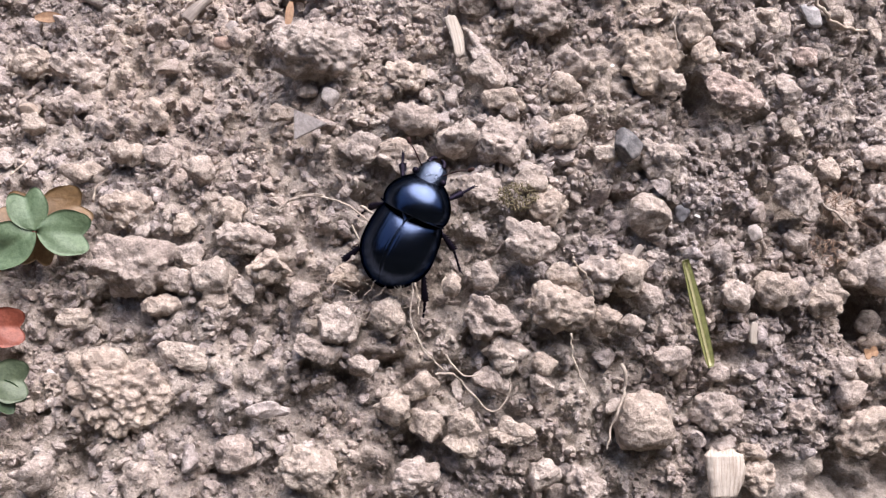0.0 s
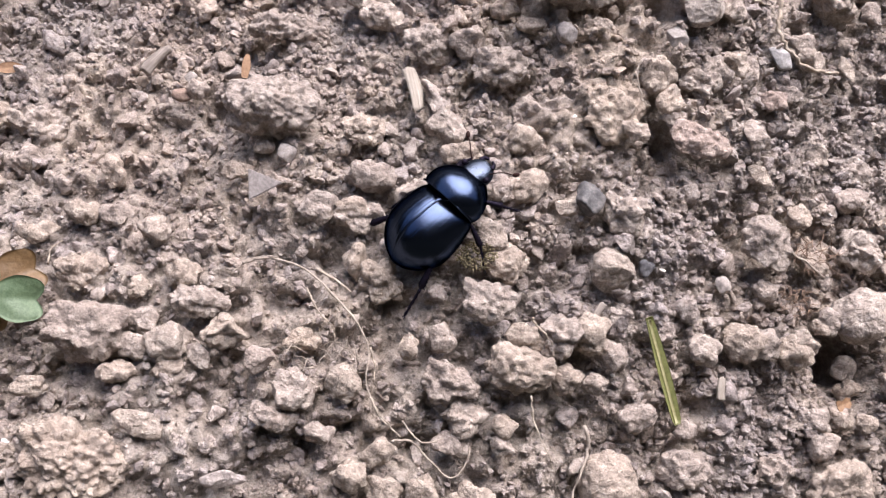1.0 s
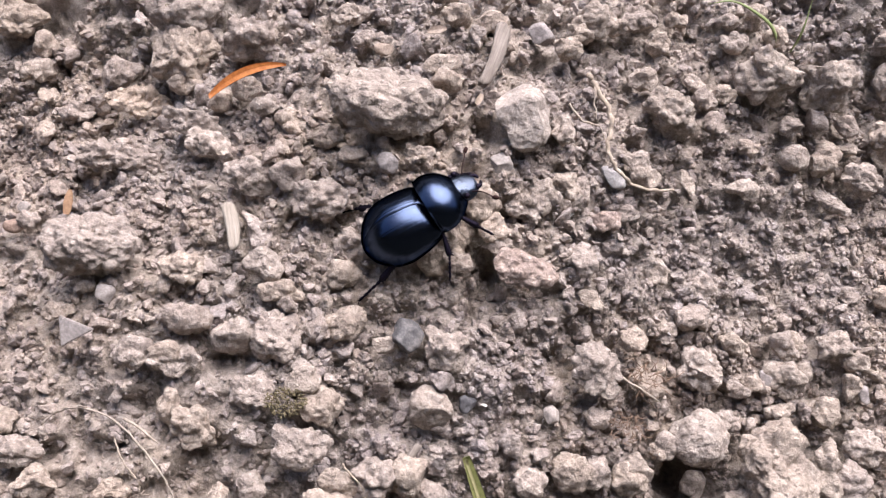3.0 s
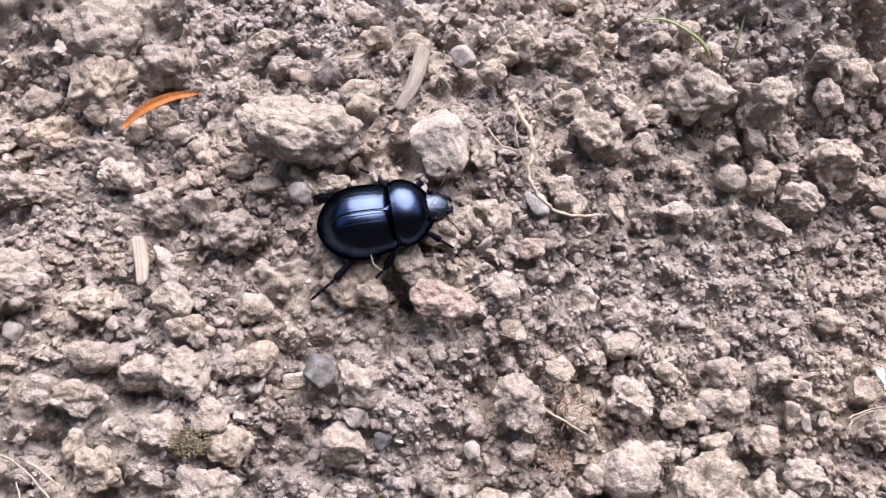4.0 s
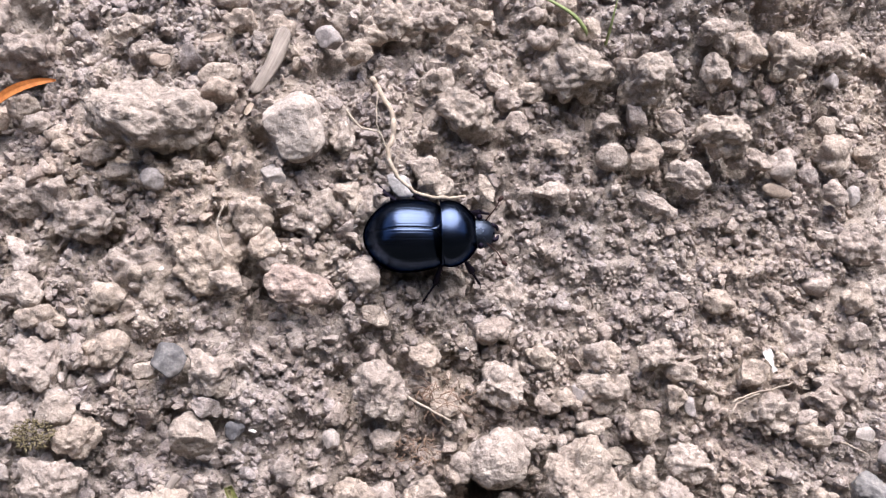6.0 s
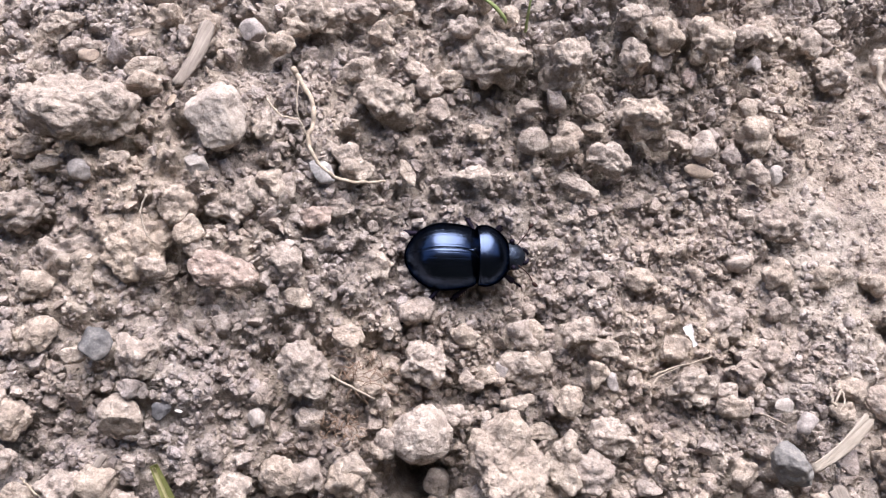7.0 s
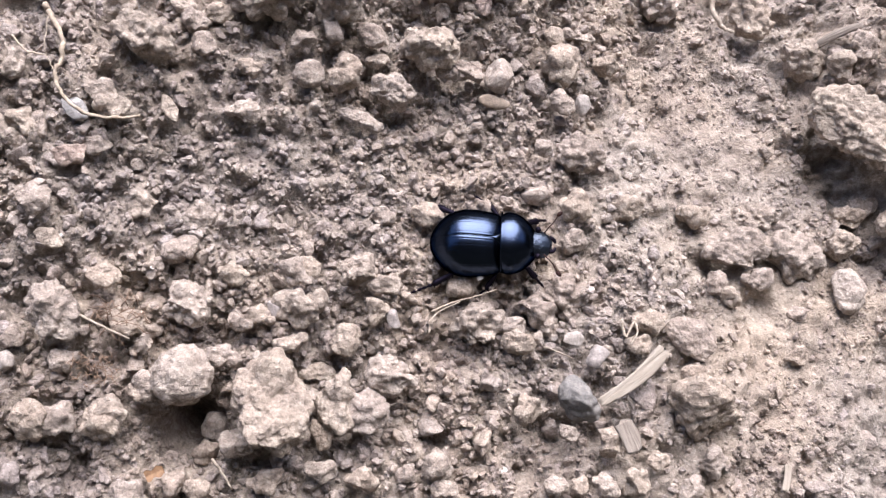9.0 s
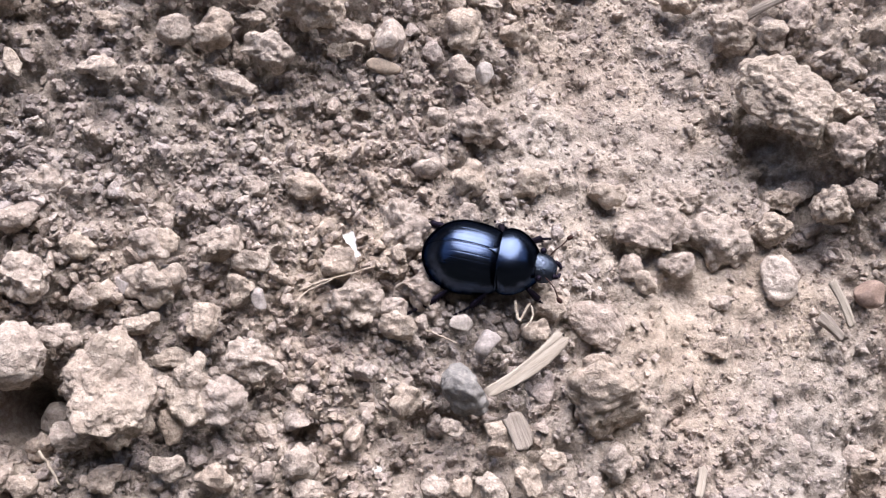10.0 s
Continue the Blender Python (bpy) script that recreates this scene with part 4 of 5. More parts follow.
def heart_mesh(length, width, mat, fold=0.25, curl=0.12, nu=15, nv=17):
    """A heart-shaped leaflet: the point at the origin, a notch at the far end."""
    top, low, thick = [], [], 0.0002
    for j in range(nv):
        s = j / (nv - 1)
        for i in range(nu):
            u = 2 * i / (nu - 1) - 1
            half = math.sin(min(s * 1.06, 1) ** 0.8 * math.pi * 0.62) ** 0.9 * 0.5 if s > 0 else 0
            reach = 1 - 0.23 * (1 - abs(u)) ** 1.6 - 0.24 * abs(u) ** 3
            x = s * reach * length
            y = u * half * width * (1 - 0.15 * s * abs(u))
            z = fold * abs(y) - curl * length * s * s + 0.03 * length * math.sin(5 * s + 3 * u)
            top.append((x, y, z + thick / 2))
            low.append((x, y, z - thick / 2))
    n = nu * nv
    faces = grid_faces(nu, nv)
    rim = [i for i in range(nu)] + [j * nu + nu - 1 for j in range(1, nv)] + [n - 1 - i for i in range(1, nu)] + [j * nu for j in range(nv - 2, 0, -1)]
    sides = [(rim[k], rim[(k + 1) % len(rim)], rim[(k + 1) % len(rim)] + n, rim[k] + n) for k in range(len(rim))]
    return mesh_of("leaflet", top + low, faces + [tuple(i + n for i in q[::-1]) for q in faces] + sides, mat)


def clover(x, y, high, leaflets, label, stalk_to):
    """A clover leaf with its joint at x, y and high over the soil (mm)."""
    base = Vector((x * MM, y * MM, float(land(x * MM, y * MM))))
    thing = new("clover_leaf")
    thing.location = base
    tagged(thing, label, "clover", "clover leaves")
    for turn, length, width, mat, pitch in leaflets:
        part("leaflet", heart_mesh(length * MM, width * MM, mat), thing, m=pose(0, 0, high * MM, 0, pitch, turn))
    line = glide([(0, 0, high * MM), (stalk_to[0] * 0.4 * MM, stalk_to[1] * 0.4 * MM, high * 0.75 * MM), (stalk_to[0] * MM, stalk_to[1] * MM, -3 * MM)])
    part("stalk", mesh_of("stalk", *tube(line, [0.00028] * len(line), 7), CLOVER_RED), thing, "thin reddish leaf stalk")


clover(-109.8, -18.9, 6.0, [(0, 7.4, 6.8, CLOVER, 4), (112, 6.2, 5.6, CLOVER, -3), (212, 7.4, 6.6, CLOVER, 5)], "green three-part clover leaf with heart-shaped leaflets", (-6, -5))
clover(-110.2, -17.5, 3.6, [(30, 7.6, 7.4, CLOVER_BROWN, 0), (150, 6, 5.6, CLOVER_BROWN, 4), (270, 6.2, 5.6, CLOVER_BROWN, 8)], "withered brown clover leaf under a green one", (-7, -3))
clover(-114.5, -31.8, 5.0, [(5, 5.6, 5.6, CLOVER_RED, 2), (125, 5.4, 5, CLOVER_RED, 0), (240, 5.4, 5, CLOVER_RED, 5)], "red-tinged clover leaf partly folded up", (-5, -2))
clover(-113.0, -38.2, 4.2, [(3, 5.2, 6.0, CLOVER_DULL, 0), (-38, 5.4, 4.0, CLOVER, 6), (200, 5.4, 5.4, CLOVER_DULL, 0)], "dull green clover leaf low over the soil", (-5, -3))


def flat_leaf(name, label, category, mat, x, y, lift, turn, length, width, shape, curl=0.0, fold=0.2, pitch=0.0, bend=0.0):
    ob = new(name, blade_mesh(name, length * MM, width * MM, shape, curl, fold, mat))
    if bend:
        for q in ob.data.vertices:
            q.co.y += bend * length * MM * (q.co.x / (length * MM)) * (1 - q.co.x / (length * MM)) * 4
    ob.matrix_basis = pose(x * MM, y * MM, float(land(x * MM, y * MM)) + lift * MM, 0, pitch, turn)
    return tagged(ob, label, category, "plant litter")


blade = new("cut_grass")
blade.matrix_basis = pose(-26.4 * MM, -19.3 * MM, float(land(-0.0264, -0.0193)) + 3.0 * MM, 0, 11, -69)
tagged(blade, "short cut yellow-green grass blade lying on soil", "grass blade", "plant litter")
part("blade", blade_mesh("blade", 15.2 * MM, 1.7 * MM, lambda s: 0.35 + 0.65 * math.sin(math.pi * (0.12 + 0.7 * s)) if s < 0.985 else 0.45, 0.0, 0.3, BLADE), blade)
part("midrib", blade_mesh("midrib", 14.6 * MM, 0.42 * MM, lambda s: 1.0, 0.0, 0.2, BLADE_PALE, 0.0001, 5, 12), blade, "pale stripe along the blade", pose(0.0003, -0.00012, 0.00023))

flat_leaf("needle_leaf", "curved orange dead leaf lying on the soil", "leaf", NEEDLE, -60.4, 30.3, 3.6, 22, 12.0, 1.35, lambda s: math.sin(math.pi * min(0.08 + 0.9 * s, 1)) ** 0.55, 0.0, 0.25, -19, 0.11)
flat_leaf("leaf_flake", "small amber leaf flake stuck on a clod", "leaf flake", FLAKE, -75.2, 10.0, 5.8, -20, 3.4, 1.5, lambda s: math.sin(math.pi * (0.1 + 0.8 * s)), 0.1, 0.3)
flat_leaf("leaf_flake", "small orange leaf flake on a clod", "leaf flake", FLAKE, -79.2, 13.0, 4.5, 85, 3.6, 1.2, lambda s: math.sin(math.pi * (0.15 + 0.8 * s)) ** 0.6, 0.1, 0.2)
flat_leaf("leaf_flake", "orange-brown leaf flake on dry soil", "leaf flake", FLAKE, -117, 18.5, 1.8, 10, 4.2, 1.8, lambda s: math.sin(math.pi * (0.1 + 0.8 * s)), 0.05, 0.2)
flat_leaf("leaf_flake", "orange-brown leaf flake on dry soil", "leaf flake", FLAKE, 3.6, -30.6, 2.2, 20, 2.4, 1.6, lambda s: 0.8 + 0.2 * math.sin(11 * s), 0.1, 0.2)
flat_leaf("leaf_flake", "brown leaf flake lodged beside a twig", "leaf flake", TAN, -24.3, 28.0, 2.0, 60, 1.8, 0.8, lambda s: math.sin(math.pi * (0.1 + 0.8 * s)) ** 0.5, 0.1, 0.2)
flat_leaf("leaf_flake", "tan leaf flake on dry soil", "leaf flake", TAN, -30.2, 39.7, 2.2, 15, 3.0, 1.2, lambda s: math.sin(math.pi * (0.1 + 0.8 * s)), 0.1, 0.3)
flat_leaf("leaf_flake", "white papery leaf scrap on dry soil", "leaf flake", WHITE, 48.9, -4.2, 1.6, -68, 3.3, 1.7, lambda s: 0.75 - 0.4 * s + 0.2 * math.sin(7 * s) + 0.06 * math.sin(23 * s), 0.05, 0.15)


def sprout(width, *points):
    """A thin grass blade along points (x, y, height over the soil in mm), narrowing to its tip."""
    x0, y0, h0 = points[0]
    base = Vector((x0 * MM, y0 * MM, float(land(x0 * MM, y0 * MM))))
    line = glide([(x * MM - base.x, y * MM - base.y, h * MM) for x, y, h in points])
    verts = []
    for k, q in enumerate(line):
        d = line[min(k + 1, len(line) - 1)] - line[max(k - 1, 0)]
        side = Vector((-d.y, d.x, 0)).normalized() * width * MM / 2 * (1.02 - (k / (len(line) - 1)) ** 2)
        verts += [q - side, q - side * 0.1 - Vector((0, 0, 0.0002)), q + side, q + Vector((0, 0, 0.00006))]
    ob = new("grass_sprout", mesh_of("grass_sprout", verts, grid_faces(4, len(line), True), SPROUT))
    ob.location = base
    tagged(ob, "thin young green grass blade growing from soil", "grass", "grass sprouts")


sprout(0.75, (24.9, 41.6, -0.5), (23.2, 42.4, 2.4), (20.7, 44.1, 3.8), (15.6, 46.1, 4.6), (11.4, 45.7, 4.0))
sprout(0.55, (27.3, 40.8, -0.5), (27.0, 41.9, 2.4), (27.1, 43.7, 4.2), (27.9, 47.2, 5.2))


def triangle_chip(x, y, turn, a, b, lift):
    v = [(0, 0), (a, -b * 0.45), (0.02 * a, -b)]
    verts = [(p[0] * MM, p[1] * MM, z * MM) for z in (0.55, 0.0) for p in v]
    bm = bmesh.new()
    q = [bm.verts.new(p) for p in verts]
    for f in ((0, 2, 1), (3, 4, 5), (0, 1, 4, 3), (1, 2, 5, 4), (2, 0, 3, 5)):
        bm.faces.new([q[i] for i in f])
    bmesh.ops.bevel(bm, geom=bm.edges[:], offset=0.00012, segments=2, affect="EDGES")
    bmesh.ops.recalc_face_normals(bm, faces=bm.faces[:])
    me = bpy.data.meshes.new("stone_chip")
    bm.to_mesh(me)
    bm.free()
    me.materials.append(PALE)
    ob = new("stone_chip", me)
    ob.matrix_basis = pose(x * MM, y * MM, float(land(x * MM, y * MM)) + lift * MM, 12, -18, turn)
    tagged(ob, "thin triangular pale stone chip lying flat on soil", "stone", "stones")


triangle_chip(-78.2, -1.2, 0, 4.6, 4.1, 5.2)


def white_chip(x, y, size):
    v, f = rough_ball(2, int(abs(x) * 10), 12, 0.3, 0.05, cut=(0.25, 0.7))
    ob = fast_mesh("white_chip", v * np.array([size, size * 0.75, size * 0.3]) * 0.5 * MM, f, WHITE, False)
    ob.location = (x * MM, y * MM, float(surface(np.array([x * MM]), np.array([y * MM]))[0]) + 0.6 * MM)
    tagged(ob, "tiny white mineral chip on the soil", "stone", "white chips")


for x, y, size in ((-10.3, 13.4, 1.5), (-35.2, 8.0, 1.0), (-90.9, -0.1, 1.8), (-23.4, -12.8, 1.2), (51, -33.8, 1.6), (48, -3.7, 1.5), (-11.7, -6.5, 1.0), (-6.5, 1.7, 1.6), (-106.5, -36.8, 1.5), (-41, 22, 0.9), (5, -3, 0.9), (-30, -27, 0.9), (83, -12, 1.0), (39, 12, 0.9), (-66, -2, 0.8)):
    white_chip(x, y, size)


def tuft(name, label, x, y, spread, number, long, mat, flat, seed, lift=1.2):
    """A mat of many tiny curved shoots or fibres; uncountable."""
    g = random.Random(seed)
    pieces = []
    for k in range(number):
        r, w = spread * math.sqrt(g.random()), g.uniform(0, 6.283)
        px, py = (x + r * math.cos(w)) * MM, (y + 0.7 * r * math.sin(w)) * MM
        z = float(land(px, py)) + lift * MM + g.uniform(-0.4, 0.9) * MM
        d, up, n = g.uniform(0, 6.283), g.uniform(0.0, 1.0) * flat, long * g.uniform(0.5, 1.2) * MM
        a = Vector((px, py, z))
        b = a + Vector((math.cos(d) * 0.5, math.sin(d) * 0.5, up)) * n
        c = b + Vector((math.cos(d + 0.5) * 0.5, math.sin(d + 0.5) * 0.5, up * 0.3)) * n
        pieces.append(tube([a, b, c], [0.00011, 0.00009, 0.00003] if flat > 0.4 else [0.00007, 0.00006, 0.00002], 4))
    tagged(new(name, mesh_of(name, *joined(*pieces), mat)), label, "moss" if "moss" in name else "fibres", kind="stuff")


tuft("moss_tuft", "small yellow-green moss patch on soil crumbs", -49.5, -12.2, 2.6, 240, 0.42, MOSS, 0.5, 1, 2.2)
tuft("moss_patch", "yellow moss flecks on a dark clod", -67.1, 46.5, 2.0, 90, 0.6, MOSS, 0.6, 2, 6.2)
tuft("root_fibres", "matted reddish-brown root fibres in the soil", -2.6, -16.2, 3.0, 60, 1.3, FIBRE, 0.3, 3, 1.6)
tuft("dry_fibres", "fine tangled pale root fibres on soil", -68, -26, 5.0, 40, 3.0, ROOT, 0.3, 4, 1.4)
tuft("brown_fibres", "brown dry fibres pressed into the soil", 0.5, -9.5, 3.5, 40, 2.6, FIBRE, 0.25, 6, 1.5)


# ---- the beetle: x forward, millimetres, the seam of wing cases and thorax over the origin ----
def case_half(s):
    """Half width of the wing cases, s from 0 at the base to 1 at the tip."""
    return (4.3 + 0.65 * math.sin(math.pi * min(1, s * 1.05)) ** 0.9) * (1 - 0.09 * math.exp(-s / 0.04)) * (1 - max(0, (s - 0.42) / 0.58) ** 2.5) ** 0.52


def case_top(s):
    return 1.9 + (2.8 + 1.6 * math.sin(math.pi * (0.06 + 0.72 * s))) * (1 - max(0, (s - 0.42) / 0.58) ** 2.4) ** 0.6 - 0.5 * math.exp(-(s / 0.12) ** 1.4)


def wing_case(side):
    nu, nv = 185, 56
    outer, inner = [], []
    for j in range(nv):
        s = 0.5 - 0.5 * math.cos(math.pi * j / (nv - 1)) if j else 0.0
        s = min(s, 0.9995)
        w, t = case_half(s), case_top(s)
        for i in range(nu):
            u = i / (nu - 1)
            o = u * 1.85
            groove = 0.0
            if u > 0.02:
                lane = (u * 11.5) % 1 - 0.5
                groove = 0.015 * math.exp(-(lane / 0.07) ** 2) * min(1, s * 8) * min(1, (1 - s) * 6) * (1 - 0.6 * u)
            seam = 0.06 * math.exp(-(u / 0.012) ** 2)
            k = 1 - (groove + seam) / 4.5
            y = side * (0.02 + w * math.sin(min(o, 1.5708)) ** 0.92 * (1 if o < 1.5708 else 1 - 0.25 * (o - 1.5708)) * k)
            z = 1.5 + (t - 1.5) * (math.cos(o) if o < 1.5708 else -0.9 * (o - 1.5708)) * k
            outer.append((-10.3 * s * MM, y * MM, z * MM))
            inner.append((-10.3 * s * MM * 0.97 - 0.1 * MM, y * 0.93 * MM, (1.5 + (z - 1.5) * 0.92) * MM))
    n = nu * nv
    f = grid_faces(nu, nv)
    rim = [i for i in range(nu)] + [j * nu + nu - 1 for j in range(1, nv)] + [n - 1 - i for i in range(1, nu)] + [j * nu for j in range(nv - 2, 0, -1)]
    edge = [(rim[k], rim[(k + 1) % len(rim)], rim[(k + 1) % len(rim)] + n, rim[k] + n) for k in range(len(rim))]
    return mesh_of("wing_case", outer + inner, f + [tuple(i + n for i in q[::-1]) for q in f] + edge, SHELL)


def shell_mesh(name, x0, x1, half, top, low, mat, nu=64, nv=36, push=0.9):
    """A closed domed body part from x0 to x1 (mm) with its half width, top and underside along it."""
    verts = []
    for j in range(nv):
        s = 0.5 - 0.5 * math.cos(math.pi * j / (nv - 1))
        w, t, b = half(s), top(s), low
        mid = b + (t - b) * 0.22
        for i in range(nu):
            o = 2 * math.pi * i / nu
            cy, cz = math.sin(o), math.cos(o)
            verts.append(((x0 + (x1 - x0) * s) * MM, w * math.copysign(abs(cy) ** push, cy) * MM, (mid + (t - mid if cz > 0 else mid - b) * cz) * MM))
    f = grid_faces(nu, nv, True) + [tuple(range(nu))[::-1], tuple(range(len(verts) - nu, len(verts)))]
    return mesh_of(name, verts, f, mat)


def spines(points, radii, every, size, side):
    """Short spikes along a shin."""
    out = []
    for k in range(1, len(points) - 1, every):
        p = Vector(points[k])
        d = (Vector(points[k + 1]) - p).normalized()
        o = Vector((d.y, -d.x, 0.1)).normalized() * side
        out.append(tube([p, p + (o * 0.75 + d * 0.5) * size], [radii[k] * 0.55, radii[k] * 0.08], 5))
        out.append(tube([p, p + (o * -0.6 + d * 0.6) * size * 0.7], [radii[k] * 0.4, radii[k] * 0.06], 5))
    return out


def leg(beetle, hip, knee, ankle, toe, thick):
    """A leg hung at its hip: thigh, with shin and foot as its parts. Returns the thigh and its rest place."""
    hip, knee, ankle, toe = (Vector(p) * MM for p in (hip, knee, ankle, toe))
    side = 1 if hip.y > 0 else -1
    k, a, t = knee - hip, ankle - hip, toe - hip
    line = [k * float(s) for s in np.linspace(0, 1, 9)]
    fat = [thick * MM * (0.3 + 0.6 * math.sin(math.pi * (0.15 + 0.8 * s))) for s in np.linspace(0, 1, 9)]
    thigh = part("thigh", mesh_of("thigh", *tube(line, fat, 10), LIMB), beetle, "black-violet beetle leg", Matrix.Translation(hip))
    line = [k + (a - k) * float(s) for s in np.linspace(0, 1, 9)]
    fat = [thick * MM * (0.3 + 0.33 * s) for s in np.linspace(0, 0.9, 8)] + [thick * MM * 0.3]
    part("shin", mesh_of("shin", *joined(tube(line, fat, 8), *spines(line, fat, 1, 0.8 * MM, side)), LIMB), thigh, "toothed spiny shin")
    beads = [a + (t - a) * float(s) for s in np.linspace(0, 1, 16)]
    fat = [thick * MM * 0.2 * (1.25 if i % 3 else 0.7) for i in range(16)]
    claw = (t - a).normalized()
    hook = [tube([t, t + claw * 0.35 * MM + Vector((0, q * 0.2 * MM, 0)), t + claw * 0.5 * MM + Vector((0, q * 0.3 * MM, -0.2 * MM))], [0.00007, 0.00005, 0.00001], 5) for q in (-1, 1)]
    part("foot", mesh_of("foot", *joined(tube(beads, fat, 7), *hook), LIMB), thigh)
    return thigh, hip


LEGS = [  # hip, knee, ankle, toe, thickness, phase
    ((2.2, 1.8, 1.7), (3.6, 3.3, 1.7), (5.0, 4.2, -0.2), (6.3, 4.9, -2.2), 0.82, 0.0),
    ((2.2, -1.8, 1.7), (3.6, -3.3, 1.7), (5.0, -4.2, -0.2), (6.3, -4.9, -2.2), 0.82, 0.5),
    ((-1.0, 2.4, 1.4), (-0.6, 4.3, 1.4), (-2.1, 6.2, -0.4), (-4.2, 7.6, -2.0), 0.74, 0.5),
    ((-1.0, -2.4, 1.4), (-0.6, -4.3, 1.4), (-2.1, -6.2, -0.4), (-4.2, -7.6, -2.0), 0.74, 0.0),
    ((-4.2, 2.3, 1.4), (-6.3, 4.3, 1.5), (-9.7, 5.9, 0.3), (-13.4, 7.0, -1.0), 0.86, 0.0),
    ((-4.2, -2.3, 1.4), (-6.3, -4.3, 1.5), (-9.7, -5.9, 0.3), (-13.4, -7.0, -1.0), 0.86, 0.5),
]


def make_beetle():
    beetle = tagged(new("beetle"), "glossy blue-black dor beetle walking over dry soil", "beetle")
    part("wing_case", wing_case(1), beetle, "glossy blue-black wing case with fine grooves")
    part("wing_case", wing_case(-1), beetle, "glossy blue-black wing case with fine grooves")
    part("thorax_shield", shell_mesh("thorax_shield", 0.02, 4.95, lambda s: 4.72 * (1 - 0.05 * (1 - s) ** 2 - 0.07 * (1 - s) ** 12) * (1 - max(0, (s - 0.12) / 0.88) ** 2.1 * 0.72) ** 0.75 * (0.93 if s < 0.004 else 1), lambda s: 1.7 + 4.2 * (1 - max(0, (s - 0.1) / 0.9) ** 2.2 * 0.86) ** 0.62 * (0.95 if s < 0.004 else 1), 1.0, SHELL), beetle, "smooth domed glossy thorax shield")
    rim = [(0.09 * MM, 4.58 * math.sin(o) * MM, (1.9 + 3.85 * math.cos(o)) * MM) for o in np.linspace(-1.35, 1.35, 40)]
    part("thorax_rim", mesh_of("thorax_rim", *tube(rim, [0.00013] * 40, 6), SHELL), beetle, "raised hind rim of the thorax")
    part("scutellum", shell_mesh("scutellum", -1.55, 0.05, lambda s: 0.05 + 1.05 * s, lambda s: 5.4 - 0.62 * s, 4.1, SHELL, 20, 10), beetle, "small triangular plate between the wing cases")
    part("abdomen", shell_mesh("abdomen", -9.4, 4.3, lambda s: 3.9 * math.sin(math.pi * (0.06 + 0.88 * s)) ** 0.6, lambda s: 3.0, 0.7, LIMB, 40, 24), beetle, "black underside")
    head = part("head", shell_mesh("head", 4.4, 7.2, lambda s: 2.0 * (1 - max(0, (s - 0.35) / 0.65) ** 2 * 0.8) ** 0.6, lambda s: 3.7 - 1.1 * s - 0.5 * s ** 4, 1.2, HEAD, 40, 24, 0.8), beetle, "dull grey-blue flattened head")
    for q in (-1, 1):
        v, f = BALLS[3]
        part("eye", mesh_of("eye", v * 0.42 * MM + np.array([5.2, q * 1.95, 2.85]) * MM, f, LIMB), head, "small black eye")
        jaw = glide([(6.8 * MM, q * 1.0 * MM, 1.9 * MM), (7.4 * MM, q * 0.85 * MM, 1.7 * MM), (7.7 * MM, q * 0.3 * MM, 1.6 * MM)])
        part("jaw", mesh_of("jaw", *tube(jaw, [0.0004 - 0.00002 * k for k in range(len(jaw))], 7), LIMB), head, "short curved jaw")
        line = glide([(6.0 * MM, q * 1.5 * MM, 2.4 * MM), (6.7 * MM, q * 2.3 * MM, 2.9 * MM), (7.4 * MM, q * 3.1 * MM, 2.9 * MM), (7.9 * MM, q * 4.0 * MM, 2.7 * MM)])
        v, f = BALLS[3]
        club = v * np.array([0.5, 0.3, 0.3]) * MM
        w = q * 0.75
        club = club @ np.array([[math.cos(w), math.sin(w), 0], [-math.sin(w), math.cos(w), 0], [0, 0, 1]])
        antenna = mesh_of("antenna", *joined(tube(line, [0.00009] * len(line), 6), (club + np.array([8.2, q * 4.4, 2.65]) * MM, f)), FEELER)
        part("antenna", antenna, head, "thin red-brown antenna with a clubbed tip")
    legs = [(*leg(beetle, *row[:5]), row[0][1], row[5]) for row in LEGS]
    return beetle, legs


beetle, legs = make_beetle()

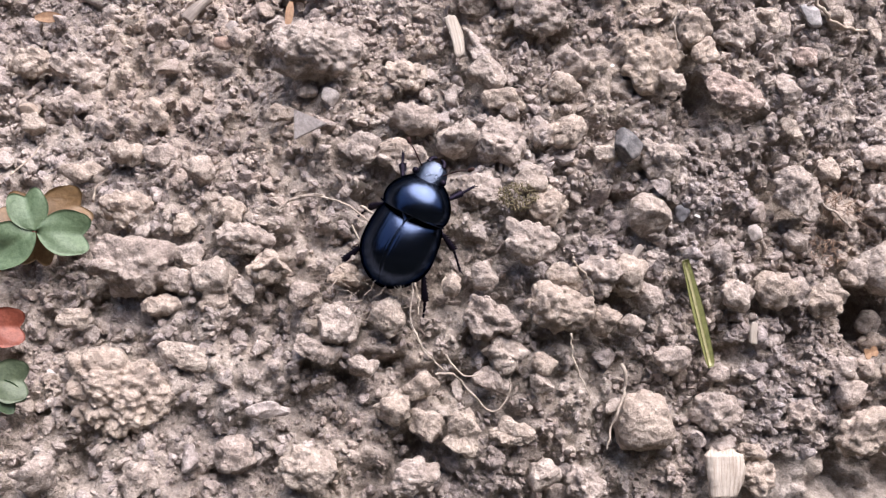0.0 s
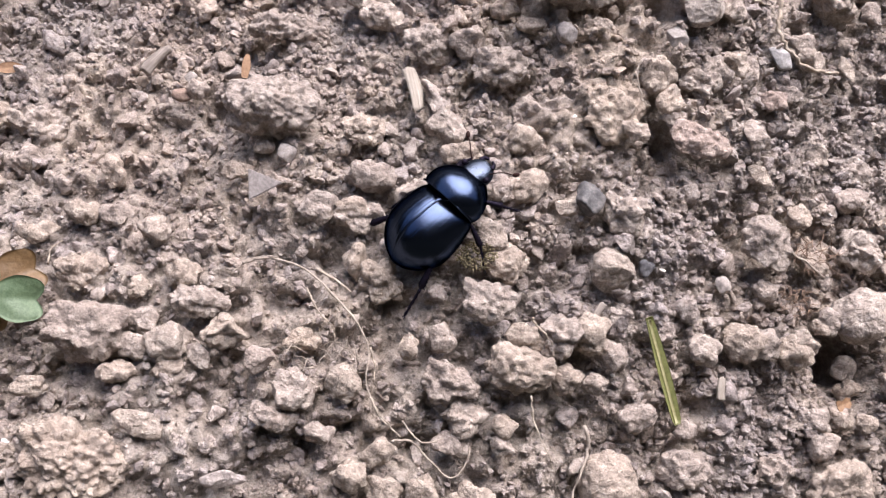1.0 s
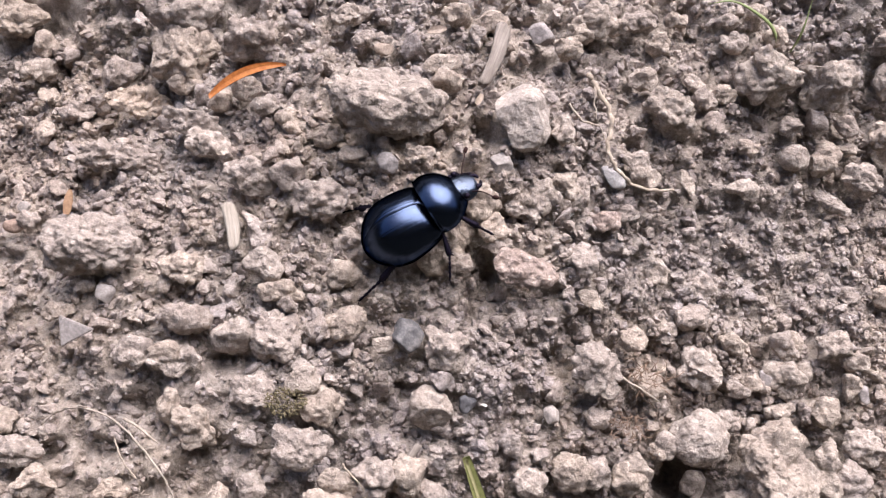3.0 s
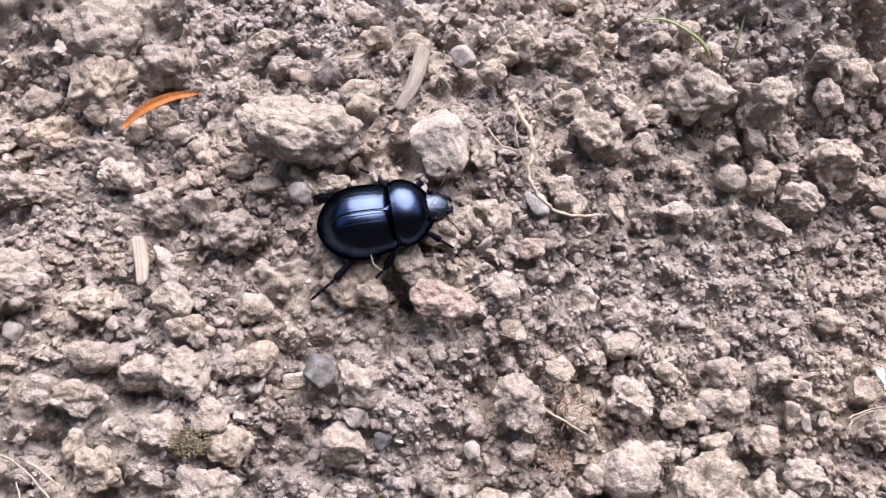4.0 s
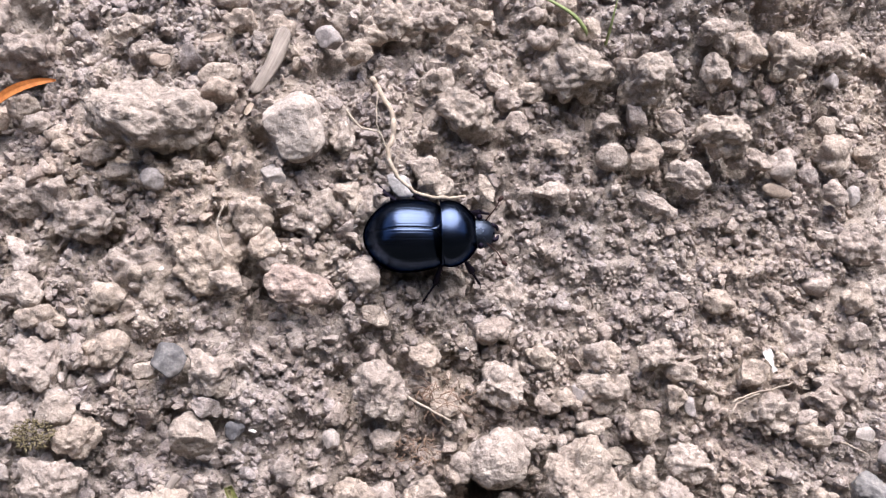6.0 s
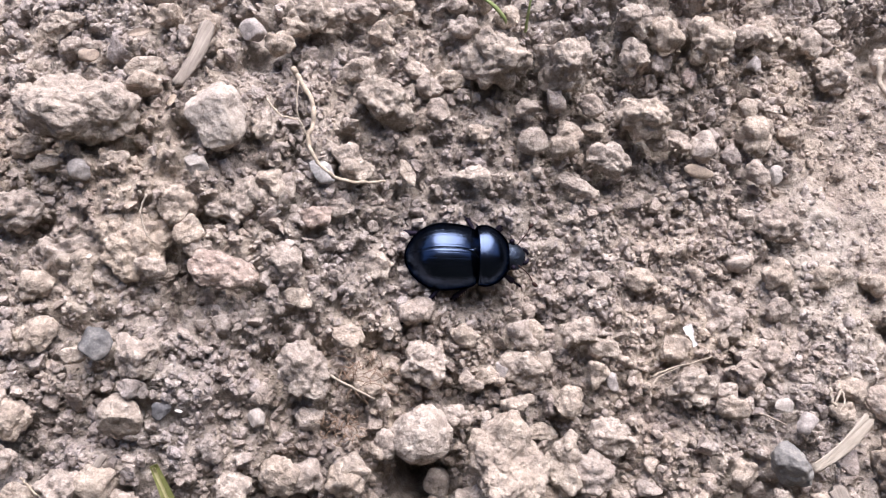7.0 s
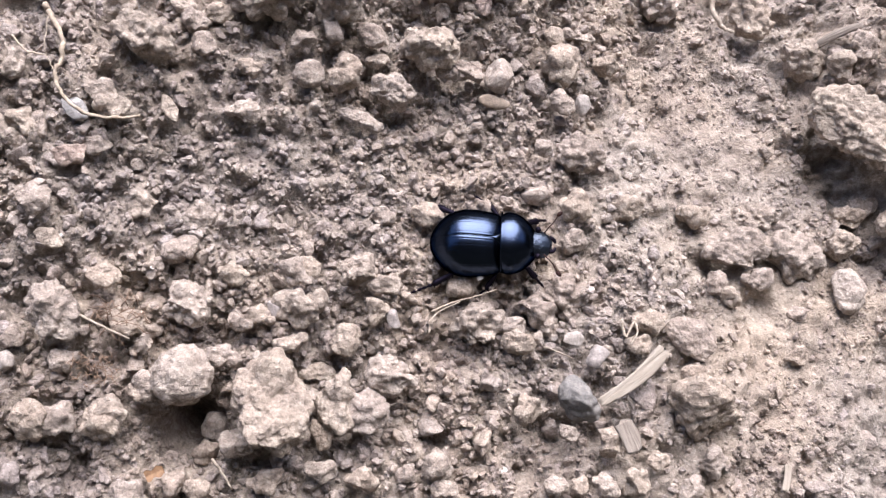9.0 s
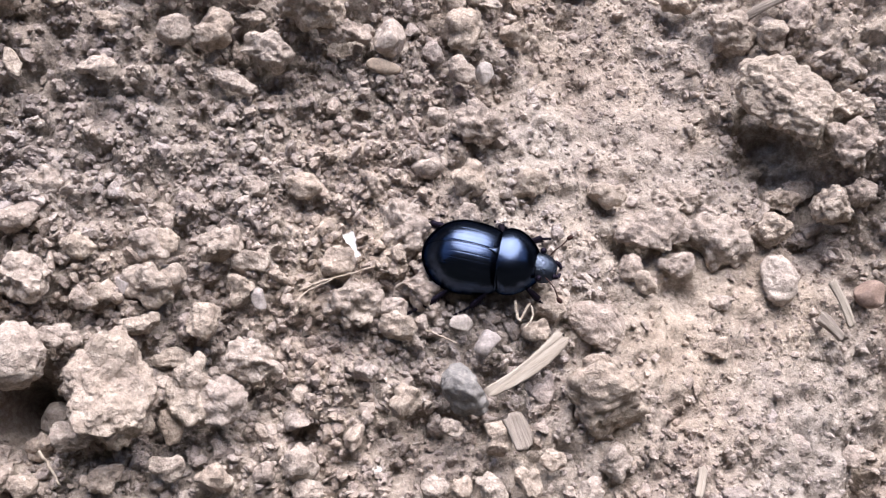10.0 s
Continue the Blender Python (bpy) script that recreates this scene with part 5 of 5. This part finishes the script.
# seconds, place in millimetres, roll, pitch and heading
TRACK = [
    (0.0, -62.3, -15.1, 3.3, -19.4, -19.0, 69.7),
    (0.5, -58.7, -10.3, 1.8, -27.0, -4.0, 63.8),
    (1.0, -52.3, -6.0, 4.2, -28.4, -12.4, 49.1),
    (1.5, -45.8, 0.1, 3.2, -28.0, -13.7, 47.7),
    (2.0, -41.3, 5.9, 4.5, -23.6, -17.1, 52.6),
    (2.5, -35.4, 9.6, 5.0, -30.0, -19.8, 50.6),
    (3.0, -30.3, 12.2, 5.2, -32.2, -17.5, 33.6),
    (3.2, -29.2, 13.3, 5.3, -31.0, -19.4, 33.2),
    (4.3, -21.8, 16.4, 3.8, -5.8, -7.3, 4.5),
    (4.5, -20.6, 15.7, 4.0, -5.3, -5.5, 2.6),
    (5.0, -14.7, 14.0, 4.5, -9.0, -4.7, -0.8),
    (5.5, -7.5, 13.6, 4.4, -6.4, -7.4, 1.6),
    (5.7, -4.3, 13.1, 4.0, -5.3, -8.8, 0.8),
    (6.8, 15.5, 7.6, -1.6, -9.2, 0.8, 0.4),
    (7.0, 17.8, 6.6, -2.2, -8.8, -2.0, -1.8),
    (7.5, 27.0, 3.5, -2.5, -4.8, -8.0, -1.7),
    (8.0, 35.8, 2.6, -2.5, -6.9, -15.7, -2.4),
    (8.5, 44.8, -0.9, -2.2, -9.2, -11.4, -10.8),
    (9.0, 53.8, -2.6, -2.4, -8.2, -11.9, -6.1),
    (9.5, 60.1, -5.0, -1.8, -10.2, -7.7, -2.4),
    (10.0, 68.4, -9.6, -0.8, -14.5, -14.7, -13.6),
]


def motions():
    rows = [(t, pose(x * MM, y * MM, z * MM, roll, pitch, turn)) for t, x, y, z, roll, pitch, turn in TRACK]
    walk(beetle, rows)
    for thigh, hip, side, phase in legs:
        steps = []
        for k in range(101):
            t = k / 10
            a = 2 * math.pi * (t / 0.72 + phase)
            swing = 19 * math.sin(a) * (1 if side > 0 else -1)
            lift = 9 * max(0, math.cos(a)) * (1 if side > 0 else -1)
            steps.append((t, pose(*hip, lift, 0, -swing)))
        walk(thigh, steps)


motions()
